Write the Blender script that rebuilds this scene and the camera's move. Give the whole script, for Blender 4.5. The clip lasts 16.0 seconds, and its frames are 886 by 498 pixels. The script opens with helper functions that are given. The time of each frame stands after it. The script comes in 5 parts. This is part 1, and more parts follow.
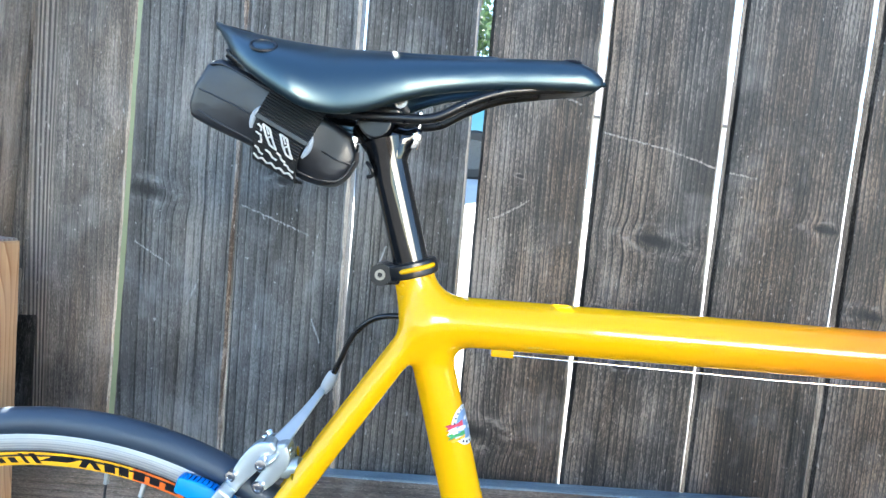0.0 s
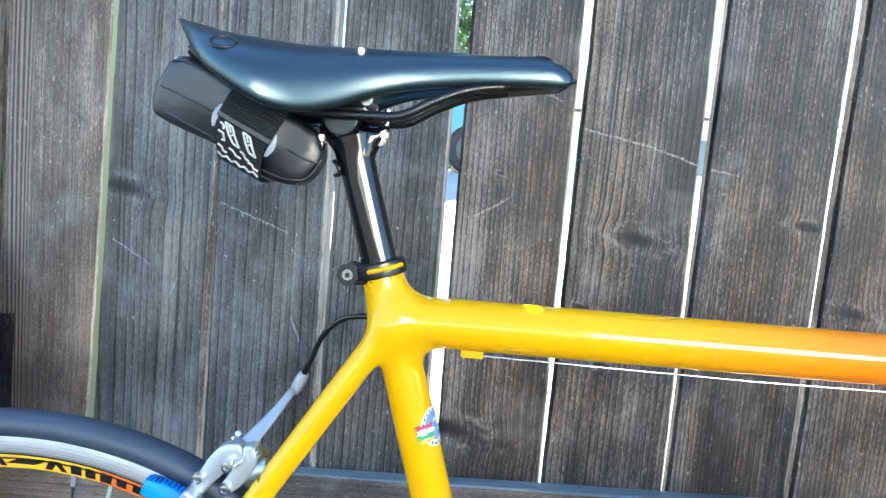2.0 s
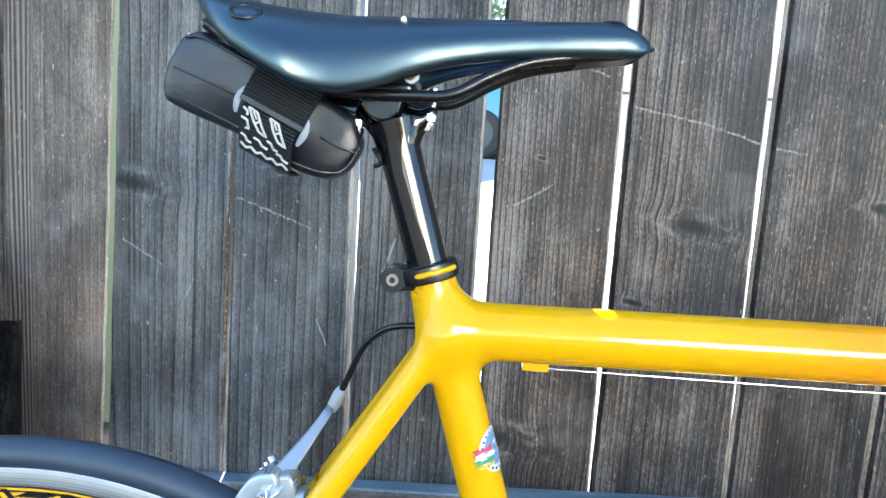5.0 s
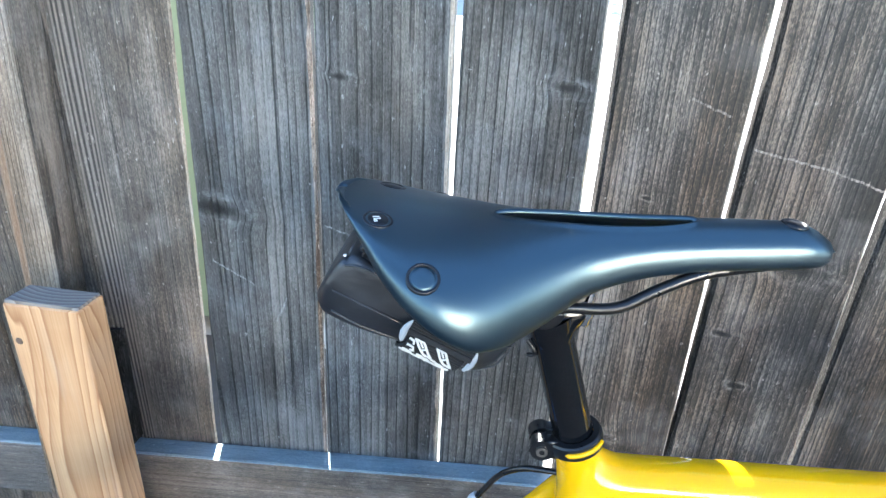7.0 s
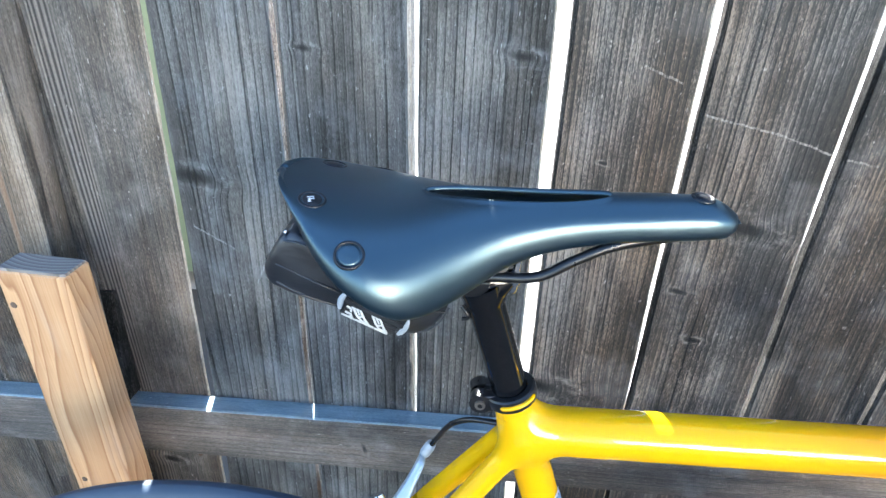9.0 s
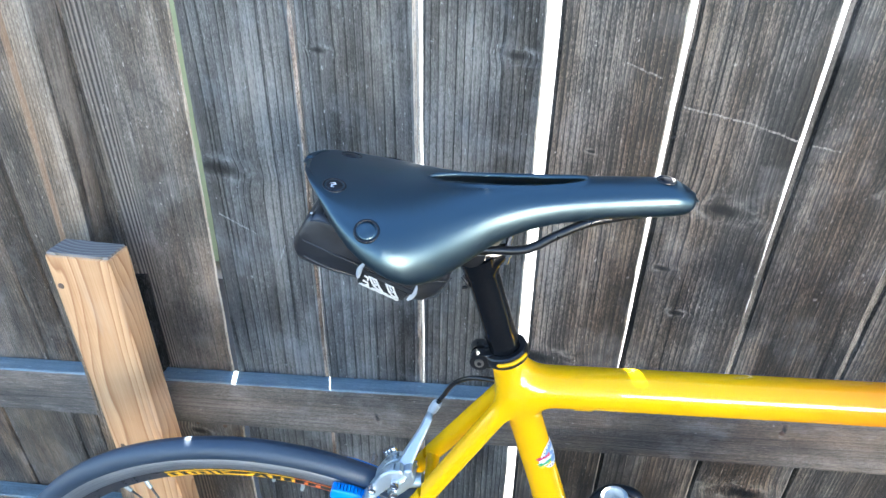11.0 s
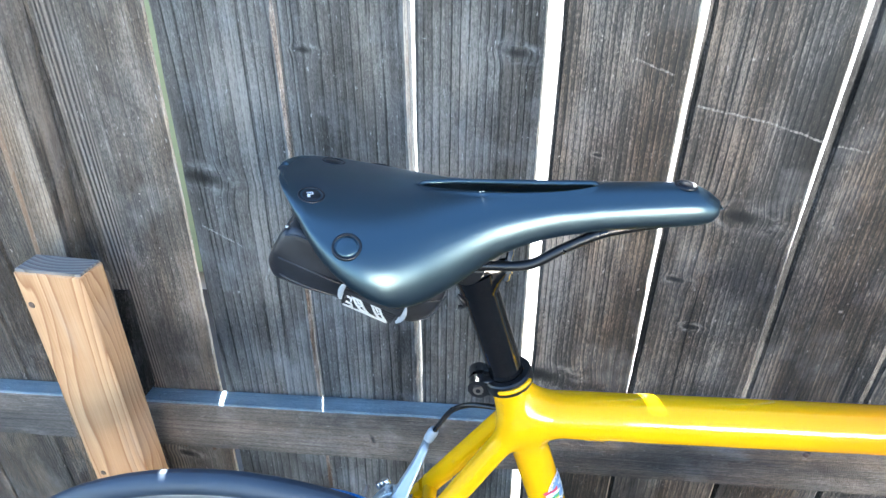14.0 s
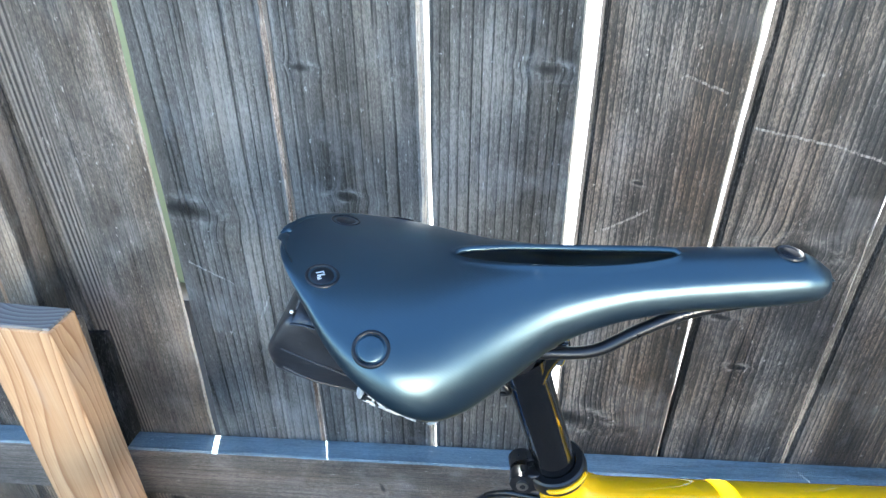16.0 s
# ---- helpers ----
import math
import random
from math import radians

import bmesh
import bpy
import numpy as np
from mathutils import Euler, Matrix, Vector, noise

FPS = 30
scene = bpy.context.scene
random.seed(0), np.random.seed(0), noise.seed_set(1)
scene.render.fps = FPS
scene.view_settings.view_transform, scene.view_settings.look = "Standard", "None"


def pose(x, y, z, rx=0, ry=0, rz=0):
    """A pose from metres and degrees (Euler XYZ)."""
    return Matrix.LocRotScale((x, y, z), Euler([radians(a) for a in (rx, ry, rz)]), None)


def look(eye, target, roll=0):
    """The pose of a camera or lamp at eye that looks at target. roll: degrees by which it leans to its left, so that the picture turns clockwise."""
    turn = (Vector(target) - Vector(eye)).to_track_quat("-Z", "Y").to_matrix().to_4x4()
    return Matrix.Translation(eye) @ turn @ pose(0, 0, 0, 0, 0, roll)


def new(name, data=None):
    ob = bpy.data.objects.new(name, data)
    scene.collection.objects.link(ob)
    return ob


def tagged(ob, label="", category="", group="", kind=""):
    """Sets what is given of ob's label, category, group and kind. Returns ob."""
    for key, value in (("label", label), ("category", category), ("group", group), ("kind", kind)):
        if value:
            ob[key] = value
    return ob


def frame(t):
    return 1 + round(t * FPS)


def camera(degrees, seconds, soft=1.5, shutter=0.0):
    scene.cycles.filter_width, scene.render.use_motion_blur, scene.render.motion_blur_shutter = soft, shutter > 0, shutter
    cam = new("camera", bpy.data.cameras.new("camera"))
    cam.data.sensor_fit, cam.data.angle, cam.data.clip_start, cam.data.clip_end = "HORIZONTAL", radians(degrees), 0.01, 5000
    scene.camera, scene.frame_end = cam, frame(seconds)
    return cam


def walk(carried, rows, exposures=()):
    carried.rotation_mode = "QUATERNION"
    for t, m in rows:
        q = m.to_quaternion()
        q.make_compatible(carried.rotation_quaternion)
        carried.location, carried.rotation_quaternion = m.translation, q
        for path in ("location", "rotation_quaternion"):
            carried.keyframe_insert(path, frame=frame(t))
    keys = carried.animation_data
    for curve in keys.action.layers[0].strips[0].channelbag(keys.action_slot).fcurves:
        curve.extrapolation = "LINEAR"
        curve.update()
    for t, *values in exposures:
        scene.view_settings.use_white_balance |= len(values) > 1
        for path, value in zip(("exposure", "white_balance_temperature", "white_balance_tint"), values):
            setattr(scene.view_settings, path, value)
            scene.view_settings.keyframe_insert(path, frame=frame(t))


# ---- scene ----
cam = camera(73.57, 16.0)
PATH = [
    (0, (-0.0118, -0.0055, 0.8577), (-0.2229, 1.9775, 0.7054), 5.08),
    (0.5, (-0.0080, -0.0043, 0.8621), (-0.2184, 1.9784, 0.7049), 5.06),
    (1, (-0.0050, 0.0000, 0.8612), (-0.2146, 1.9825, 0.7005), 5.13),
    (1.5, (0.0023, 0.0002, 0.8652), (-0.2088, 1.9821, 0.6994), 5.06),
    (2, (0.0097, 0.0035, 0.8628), (-0.1964, 1.9856, 0.6930), 5.04),
    (2.5, (0.0177, 0.0090, 0.8602), (-0.1867, 1.9906, 0.6830), 4.90),
    (3, (0.0239, 0.0120, 0.8558), (-0.1790, 1.9937, 0.6780), 4.90),
    (5.5, (-0.0616, 0.0741, 0.8727), (-0.2886, 2.0439, 0.6113), 3.49),
    (6, (-0.0941, 0.0905, 0.9604), (-0.3248, 2.0304, 0.5323), 3.57),
    (6.5, (-0.1117, 0.1008, 1.0404), (-0.3368, 1.9725, 0.3726), 3.33),
    (7, (-0.1419, 0.1076, 1.0892), (-0.3487, 1.9205, 0.2704), 2.97),
    (7.5, (-0.1257, 0.1016, 1.0938), (-0.3191, 1.8782, 0.1959), 2.73),
    (8, (-0.1104, 0.0893, 1.1128), (-0.3055, 1.8476, 0.1798), 2.54),
    (8.5, (-0.1046, 0.0909, 1.1142), (-0.3085, 1.8378, 0.1620), 2.36),
    (9, (-0.0927, 0.0942, 1.1169), (-0.3145, 1.8306, 0.1495), 1.97),
    (11.5, (-0.0811, 0.0133, 1.1429), (-0.3241, 1.7296, 0.1453), 0.88),
    (12, (-0.0858, 0.0003, 1.1407), (-0.3307, 1.7166, 0.1435), 0.73),
    (12.5, (-0.0874, -0.0076, 1.1371), (-0.3281, 1.7146, 0.1491), 0.73),
    (13, (-0.0707, -0.0135, 1.1393), (-0.3169, 1.7054, 0.1469), 0.45),
    (13.5, (-0.0632, 0.0005, 1.1296), (-0.3191, 1.7250, 0.1496), 0.31),
    (14, (-0.0804, 0.0784, 1.1219), (-0.3335, 1.8053, 0.1452), 0.26),
    (14.5, (-0.1222, 0.1521, 1.1266), (-0.3811, 1.8812, 0.1554), 0.15),
    (15, (-0.1373, 0.1786, 1.1285), (-0.3950, 1.9096, 0.1603), 0.04),
    (15.5, (-0.1349, 0.1741, 1.1313), (-0.3851, 1.9010, 0.1540), -0.11),
    (16, (-0.1209, 0.1675, 1.1285), (-0.3447, 1.8812, 0.1220), -0.23),
]
walk(cam, [(t, look(eye, target, roll)) for t, eye, target, roll in PATH], [(0.0, 3.54, 6080, 7), (5.5, 3.42, 6080, 7), (6.5, 3.66, 6000, 7), (9.0, 3.68, 5980, 7), (13.0, 3.69, 6010, 8), (15.0, 3.75, 5920, 6), (16.0, 3.75, 5920, 6)])

# ---- world, sun, exposure ----
world = bpy.data.worlds.new("sky")
scene.world = world
world.use_nodes = True
wn = world.node_tree
sky = wn.nodes.new("ShaderNodeTexSky")
sky.sky_type = "NISHITA"
sky.sun_disc = False
SUN_EL, SUN_AZ = radians(38), radians(-19.5)  # azimuth measured from +y towards +x
sky.sun_elevation = SUN_EL
sky.sun_rotation = SUN_AZ
sky.air_density, sky.dust_density, sky.ozone_density = 1.0, 0.05, 1.5
wn.links.new(sky.outputs[0], wn.nodes["Background"].inputs[0])
wn.nodes["Background"].inputs[1].default_value = 0.07
sun = new("sun", bpy.data.lights.new("sun", "SUN"))
sun.data.energy, sun.data.angle, sun.data.color = 5.0, radians(0.53), (1.0, 0.95, 0.88)
sun_dir = Vector((math.sin(SUN_AZ) * math.cos(SUN_EL), math.cos(SUN_AZ) * math.cos(SUN_EL), math.sin(SUN_EL)))
sun.matrix_world = look(sun_dir * 30, (0, 0, 0))


# ---- node helpers ----
def material(name, rough=0.5, metal=0.0, color=(0.5, 0.5, 0.5)):
    m = bpy.data.materials.new(name)
    m.use_nodes = True
    b = m.node_tree.nodes["Principled BSDF"]
    b.inputs["Base Color"].default_value = (*color, 1)
    b.inputs["Roughness"].default_value = rough
    b.inputs["Metallic"].default_value = metal
    return m, m.node_tree, b


def put(nt, socket, value):
    if isinstance(value, bpy.types.NodeSocket):
        nt.links.new(value, socket)
    else:
        socket.default_value = value


def math_node(nt, op, a, b=0.0, c=0.0):
    n = nt.nodes.new("ShaderNodeMath")
    n.operation = op
    for s, v in zip(n.inputs, (a, b, c)):
        put(nt, s, v)
    return n.outputs[0]


def vmath(nt, op, a, b=(0, 0, 0)):
    n = nt.nodes.new("ShaderNodeVectorMath")
    n.operation = op
    put(nt, n.inputs[0], a)
    put(nt, n.inputs[1], b)
    return n.outputs[0]


def noise_tex(nt, vec, scale=1.0, detail=4.0, rough=0.55, distort=0.0):
    n = nt.nodes.new("ShaderNodeTexNoise")
    put(nt, n.inputs["Vector"], vec)
    n.inputs["Scale"].default_value = scale
    n.inputs["Detail"].default_value = detail
    n.inputs["Roughness"].default_value = rough
    n.inputs["Distortion"].default_value = distort
    return n.outputs[0]


def ramp(nt, fac, *stops):
    n = nt.nodes.new("ShaderNodeValToRGB")
    put(nt, n.inputs[0], fac)
    e = n.color_ramp.elements
    while len(e) < len(stops):
        e.new(0.5)
    for el, (pos, col) in zip(e, stops):
        el.position = pos
        el.color = (*col, 1) if not isinstance(col, float) else (col, col, col, 1)
    return n.outputs[0]


def mix(nt, fac, a, b, blend="MIX"):
    n = nt.nodes.new("ShaderNodeMix")
    n.data_type = "RGBA"
    n.blend_type = blend
    put(nt, n.inputs[0], fac)
    for i, v in ((6, a), (7, b)):
        put(nt, n.inputs[i], v if isinstance(v, bpy.types.NodeSocket) else (*v, 1))
    return n.outputs[2]


def bump(nt, bsdf, height, strength=0.3, dist=0.002):
    n = nt.nodes.new("ShaderNodeBump")
    n.inputs["Strength"].default_value = strength
    n.inputs["Distance"].default_value = dist
    put(nt, n.inputs["Height"], height)
    nt.links.new(n.outputs[0], bsdf.inputs["Normal"])


def coords(nt, which="Object"):
    return nt.nodes.new("ShaderNodeTexCoord").outputs[which]


def split(nt, vec):
    n = nt.nodes.new("ShaderNodeSeparateXYZ")
    put(nt, n.inputs[0], vec)
    return n.outputs


def combine(nt, x, y, z):
    n = nt.nodes.new("ShaderNodeCombineXYZ")
    for s, v in zip(n.inputs, (x, y, z)):
        put(nt, s, v)
    return n.outputs[0]


# ---- materials ----
def weathered_wood(name, palette, knots=(), scratches=(), along=2, relief=0.9, ring_pitch=0.0055, line_amount=1.0, scuff=0.5, strip=None, gloss=0.5):
    """Weathered sawn board, grain along one axis of the board. knots: (across, along, radius). scratches: (a0, l0, a1, l1)."""
    m, nt, b = material(name, 0.6)
    dark, mid, light, brown = palette
    add = lambda x, y: math_node(nt, "ADD", x, y)
    mul = lambda x, y: math_node(nt, "MULTIPLY", x, y)
    sub = lambda x, y: math_node(nt, "SUBTRACT", x, y)
    o = split(nt, coords(nt))
    a, l = (o[0], o[2]) if along == 2 else (o[2], o[0])
    d = o[1]
    rnd = nt.nodes.new("ShaderNodeObjectInfo").outputs["Random"]
    off = mul(rnd, 61.0)

    def cloud(sa, sl, shift=0.0, detail=4.0, rough=0.55, across=None):
        return noise_tex(nt, combine(nt, mul(a if across is None else across, sa), add(mul(d, sa), add(off, shift)), mul(l, sl)), 1.0, detail, rough)

    # slow wander of the grain, and its bulge round the knots
    ga = add(a, mul(sub(cloud(6.0, 1.1, 0.0, 1.0), 0.5), 0.018))
    knot_dark = knot_halo = None
    wob = cloud(75.0, 75.0, 2.0, 4.0, 0.65)
    for ka, kl, kr in knots:
        da = sub(a, ka)
        dl = mul(add(sub(l, kl), mul(da, 0.12)), 2.8)
        r = math_node(nt, "SQRT", add(mul(da, da), mul(dl, dl)))
        q = math_node(nt, "DIVIDE", add(r, mul(sub(wob, 0.5), kr * 1.3)), kr)
        q0 = math_node(nt, "DIVIDE", r, kr)
        fall = math_node(nt, "POWER", 2.0, mul(mul(q0, q0), -0.35))
        ga = sub(ga, mul(mul(math_node(nt, "DIVIDE", da, kr), fall), kr * 0.30))
        n = nt.nodes.new("ShaderNodeMapRange")
        n.interpolation_type = "SMOOTHSTEP"
        for s, v in zip(n.inputs[:5], (q, 0.3, 1.5, 1.0, 0.0)):
            put(nt, s, v)
        halo = ramp(nt, mul(q, 0.25), (0.28, 0.0), (0.42, 1.0), (0.75, 0.0))
        knot_halo = halo if knot_halo is None else math_node(nt, "MAXIMUM", knot_halo, halo)
        knot_dark = n.outputs[0] if knot_dark is None else math_node(nt, "MAXIMUM", knot_dark, n.outputs[0])
    fine = cloud(620.0, 11.0, 0.0, 7.0, 0.78, ga)
    speck = cloud(950.0, 240.0, 1.0, 3.0, 0.7)
    medium = cloud(150.0, 2.6, 3.0, 5.0, 0.62, ga)
    broad = cloud(34.0, 1.1, 4.0, 3.0, 0.55, ga)
    blotch = cloud(13.0, 5.0, 5.0, 6.0, 0.66)
    # late wood: nearly parallel dark ridges, closer and wider set by turns, fading out along the board
    spread = add(0.65, mul(math_node(nt, "FRACT", mul(rnd, 7.31)), 0.8))
    phase = add(mul(mul(ga, spread), 1.0 / ring_pitch), add(mul(cloud(16.0, 0.55, 6.0, 2.0, 0.5, ga), 4.5), mul(cloud(120.0, 9.0, 8.0, 3.0, 0.6, ga), 0.22)))
    saw = math_node(nt, "FRACT", phase)
    ridge = ramp(nt, saw, (0.0, 0.6), (0.045, 1.0), (0.10, 0.0), (0.90, 0.0), (1.0, 0.45))
    strength = mul(ramp(nt, cloud(45.0, 1.0, 9.0, 3.0, 0.6, ga), (0.36, 0.55), (0.60, 1.0)), ramp(nt, cloud(260.0, 16.0, 10.0, 3.0, 0.7, ga), (0.34, 0.5), (0.50, 1.0)))
    line = mul(ridge, strength)
    crack = mul(ramp(nt, math_node(nt, "ABSOLUTE", sub(math_node(nt, "FRACT", mul(phase, 0.31)), 0.5)), (0.0, 1.0), (0.035, 0.0)), ramp(nt, cloud(24.0, 2.6, 11.0, 2.0), (0.57, 0.0), (0.62, 1.0)))
    tone = add(0.5, add(add(mul(sub(fine, 0.5), 0.70), mul(sub(speck, 0.5), 0.75)), add(mul(sub(medium, 0.5), 0.28), add(mul(sub(broad, 0.5), 0.28), mul(sub(blotch, 0.5), 0.95)))))
    tone = sub(add(tone, mul(sub(0.5, saw), 0.10 * line_amount)), mul(line, line_amount * 0.46))
    col = ramp(nt, tone, (0.22, dark), (0.50, mid), (0.78, light))
    col = mix(nt, mul(crack, 0.8 * line_amount), col, [c * 0.35 for c in dark])
    if strip is not None:
        # a band of wide, deeply weathered early wood
        s0, s1, sp = strip
        inside = mul(ramp(nt, math_node(nt, "DIVIDE", sub(a, s0 - 0.004), 0.008), (0.0, 0.0), (1.0, 1.0)), ramp(nt, math_node(nt, "DIVIDE", sub(s1 + 0.004, a), 0.008), (0.0, 0.0), (1.0, 1.0)))
        w = math_node(nt, "FRACT", add(mul(ga, 1.0 / sp), add(mul(cloud(18.0, 0.7, 15.0, 2.0, 0.5, ga), 5.0), mul(cloud(110.0, 6.0, 16.0, 2.0, 0.5), 0.25))))
        groove = mul(inside, ramp(nt, w, (0.0, 0.2), (0.18, 1.0), (0.48, 1.0), (0.66, 0.0), (0.9, 0.0)))
        col = mix(nt, inside, col, mix(nt, 0.5, col, light))
        col = mix(nt, mul(groove, 0.86), col, [c * 0.8 for c in dark])
        line = math_node(nt, "MAXIMUM", line, groove)
    warm = ramp(nt, cloud(13.0, 1.2, 7.0, 4.0), (0.36, 0.1), (0.60, 0.95))
    col = mix(nt, warm, col, mix(nt, 1.0, col, brown, "MULTIPLY"))
    # rubbed pale clouds and small nicks
    rub = mul(ramp(nt, cloud(17.0, 13.0, 12.0, 6.0, 0.66), (0.53, 0.0), (0.70, 1.0)), ramp(nt, fine, (0.35, 0.15), (0.62, 1.0)))
    col = mix(nt, mul(rub, scuff), col, [min(1, c * 1.25) for c in (light[0] * 0.97, light[1], light[2] * 1.06)])
    fleck = ramp(nt, cloud(340.0, 70.0, 13.0, 3.0, 0.7), (0.655, 0.0), (0.74, 0.8))
    nick = mul(ramp(nt, cloud(130.0, 110.0, 14.0, 2.0, 0.5), (0.735, 0.0), (0.77, 0.8)), ramp(nt, speck, (0.4, 0.2), (0.55, 1.0)))
    col = mix(nt, math_node(nt, "MAXIMUM", fleck, nick), col, [min(1, c * 1.6) for c in light])
    height = sub(add(add(mul(fine, 0.7), mul(speck, 0.45)), medium), add(mul(line, 0.5 * line_amount), crack))
    if knot_dark is not None:
        col = mix(nt, mul(mul(knot_halo, 0.55), ramp(nt, cloud(60.0, 90.0, 17.0, 5.0, 0.7), (0.48, 0.0), (0.66, 1.0))), col, [min(1, c * 1.35) for c in light])
        col = mix(nt, knot_dark, col, [c * 0.6 for c in dark])
    for a0, l0, a1, l1 in scratches:
        ln = math.hypot(a1 - a0, l1 - l0)
        ua, ul = (a1 - a0) / ln, (l1 - l0) / ln
        pa, pl = sub(a, a0), sub(l, l0)
        t = add(mul(pa, ua), mul(pl, ul))
        e = add(sub(mul(pa, ul), mul(pl, ua)), mul(sub(medium, 0.5), 0.006))
        inside = mul(math_node(nt, "GREATER_THAN", t, 0.0), math_node(nt, "LESS_THAN", t, ln))
        near = math_node(nt, "LESS_THAN", math_node(nt, "ABSOLUTE", e), 0.0011)
        s = mul(mul(inside, near), ramp(nt, fine, (0.42, 0.0), (0.56, 0.75)))
        col = mix(nt, s, col, [min(1, c * 1.45) for c in light])
    nt.links.new(col, b.inputs["Base Color"])
    b.inputs["Specular IOR Level"].default_value = gloss
    put(nt, b.inputs["Roughness"], ramp(nt, medium, (0.3, 0.40), (0.7, 0.56)) if gloss > 0.2 else 0.95)
    bump(nt, b, height, relief, 0.0026)
    return m


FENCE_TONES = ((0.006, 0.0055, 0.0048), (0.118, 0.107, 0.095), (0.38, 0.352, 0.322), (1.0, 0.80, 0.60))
COOL_TONES = ((0.014, 0.0138, 0.0135), (0.094, 0.097, 0.098), (0.25, 0.26, 0.262), (1.0, 0.90, 0.79))
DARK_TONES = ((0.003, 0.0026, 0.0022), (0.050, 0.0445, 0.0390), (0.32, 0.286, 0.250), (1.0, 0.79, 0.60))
RAIL_TONES = ((0.034, 0.030, 0.026), (0.126, 0.113, 0.101), (0.32, 0.29, 0.26), (1.0, 0.80, 0.62))
plank_mat = weathered_wood("fence board wood", FENCE_TONES)
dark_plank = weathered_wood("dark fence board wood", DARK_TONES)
# chipped edges, paled further in colour for sun on their splinters
lit_worn_edge = weathered_wood("pale worn and sunlit board edge", ((0.10, 0.088, 0.075), (0.40, 0.36, 0.31), (0.72, 0.68, 0.60), (1.0, 0.88, 0.74)), line_amount=0.3)
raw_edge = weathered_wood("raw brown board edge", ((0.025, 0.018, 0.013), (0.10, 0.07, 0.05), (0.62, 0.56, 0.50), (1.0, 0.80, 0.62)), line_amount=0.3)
# shade inside the gaps is put into the colour of the board sides
shade_edge = weathered_wood("shade-darkened board side", ((0.006, 0.006, 0.006), (0.024, 0.023, 0.022), (0.12, 0.115, 0.11), (1.0, 0.9, 0.8)), line_amount=0.3, scuff=0.35, gloss=0.05)
# blue skylight on the rails' upper faces, put into their colour
skylit_top = weathered_wood("sky-tinted rail top", ((0.09, 0.125, 0.14), (0.22, 0.30, 0.335), (0.38, 0.48, 0.52), (1.0, 0.97, 0.94)), along=0, line_amount=0.3, gloss=0.8)
rail_mat = weathered_wood("fence rail wood", RAIL_TONES, along=0, line_amount=0.5)
cleat_mat = weathered_wood("orange-brown cleat wood", ((0.16, 0.10, 0.06), (0.28, 0.19, 0.125), (0.40, 0.31, 0.225), (1.0, 0.85, 0.7)), line_amount=0.3)
stud_mat = weathered_wood("fence stud wood", ((0.04, 0.034, 0.028), (0.185, 0.155, 0.125), (0.44, 0.385, 0.325), (1.0, 0.82, 0.64)))


def new_lumber():
    m, nt, b = material("pale sawn lumber", 0.6)
    o = split(nt, coords(nt))
    slow = noise_tex(nt, combine(nt, math_node(nt, "MULTIPLY", o[0], 11.0), math_node(nt, "MULTIPLY", o[1], 11.0), math_node(nt, "MULTIPLY", o[2], 1.9)), 1.0, 2.0, 0.5)
    # distance from the heart of the log gives flame figure on the face
    rx = math_node(nt, "ADD", o[0], math_node(nt, "MULTIPLY", math_node(nt, "SUBTRACT", slow, 0.5), 0.11))
    ry = math_node(nt, "SUBTRACT", o[1], 0.05)
    r = math_node(nt, "SQRT", math_node(nt, "ADD", math_node(nt, "MULTIPLY", rx, rx), math_node(nt, "MULTIPLY", ry, ry)))
    ring = math_node(nt, "FRACT", math_node(nt, "MULTIPLY", r, 150.0))
    ringline = ramp(nt, ring, (0.0, 0.0), (0.75, 0.45), (0.93, 1.0), (1.0, 0.0))
    fine = noise_tex(nt, combine(nt, math_node(nt, "MULTIPLY", o[0], 500.0), math_node(nt, "MULTIPLY", o[1], 500.0), math_node(nt, "MULTIPLY", o[2], 8.0)), 1.0, 4.0)
    blot = noise_tex(nt, coords(nt), 14.0, 4.0)
    col = ramp(nt, math_node(nt, "ADD", math_node(nt, "MULTIPLY", fine, 0.6), math_node(nt, "MULTIPLY", blot, 0.4)), (0.3, (0.44, 0.245, 0.115)), (0.7, (0.66, 0.425, 0.235)))
    col = mix(nt, math_node(nt, "MULTIPLY", ringline, 0.8), col, (0.26, 0.10, 0.03))
    grey = ramp(nt, noise_tex(nt, combine(nt, math_node(nt, "MULTIPLY", o[0], 30.0), o[1], math_node(nt, "MULTIPLY", o[2], 5.0)), 1.0, 3.0), (0.55, 0.0), (0.75, 0.4))
    col = mix(nt, grey, col, (0.42, 0.36, 0.30))
    nt.links.new(col, b.inputs["Base Color"])
    bump(nt, b, math_node(nt, "ADD", math_node(nt, "MULTIPLY", fine, 0.5), ringline), 0.25, 0.001)
    return m


def end_grain():
    m, nt, b = material("sawn end grain", 0.7)
    o = split(nt, coords(nt))
    wob = noise_tex(nt, coords(nt), 25.0, 3.0)
    ry = math_node(nt, "SUBTRACT", o[1], 0.12)
    r = math_node(nt, "SQRT", math_node(nt, "ADD", math_node(nt, "MULTIPLY", o[0], o[0]), math_node(nt, "MULTIPLY", ry, ry)))
    r = math_node(nt, "ADD", r, math_node(nt, "MULTIPLY", wob, 0.003))
    ring = ramp(nt, math_node(nt, "FRACT", math_node(nt, "MULTIPLY", r, 170.0)), (0.0, 0.1), (0.7, 0.7), (0.9, 1.0), (1.0, 0.0))
    col = mix(nt, ring, (0.30, 0.27, 0.24), (0.12, 0.10, 0.085))
    nt.links.new(col, b.inputs["Base Color"])
    bump(nt, b, ring, 0.4, 0.001)
    return m


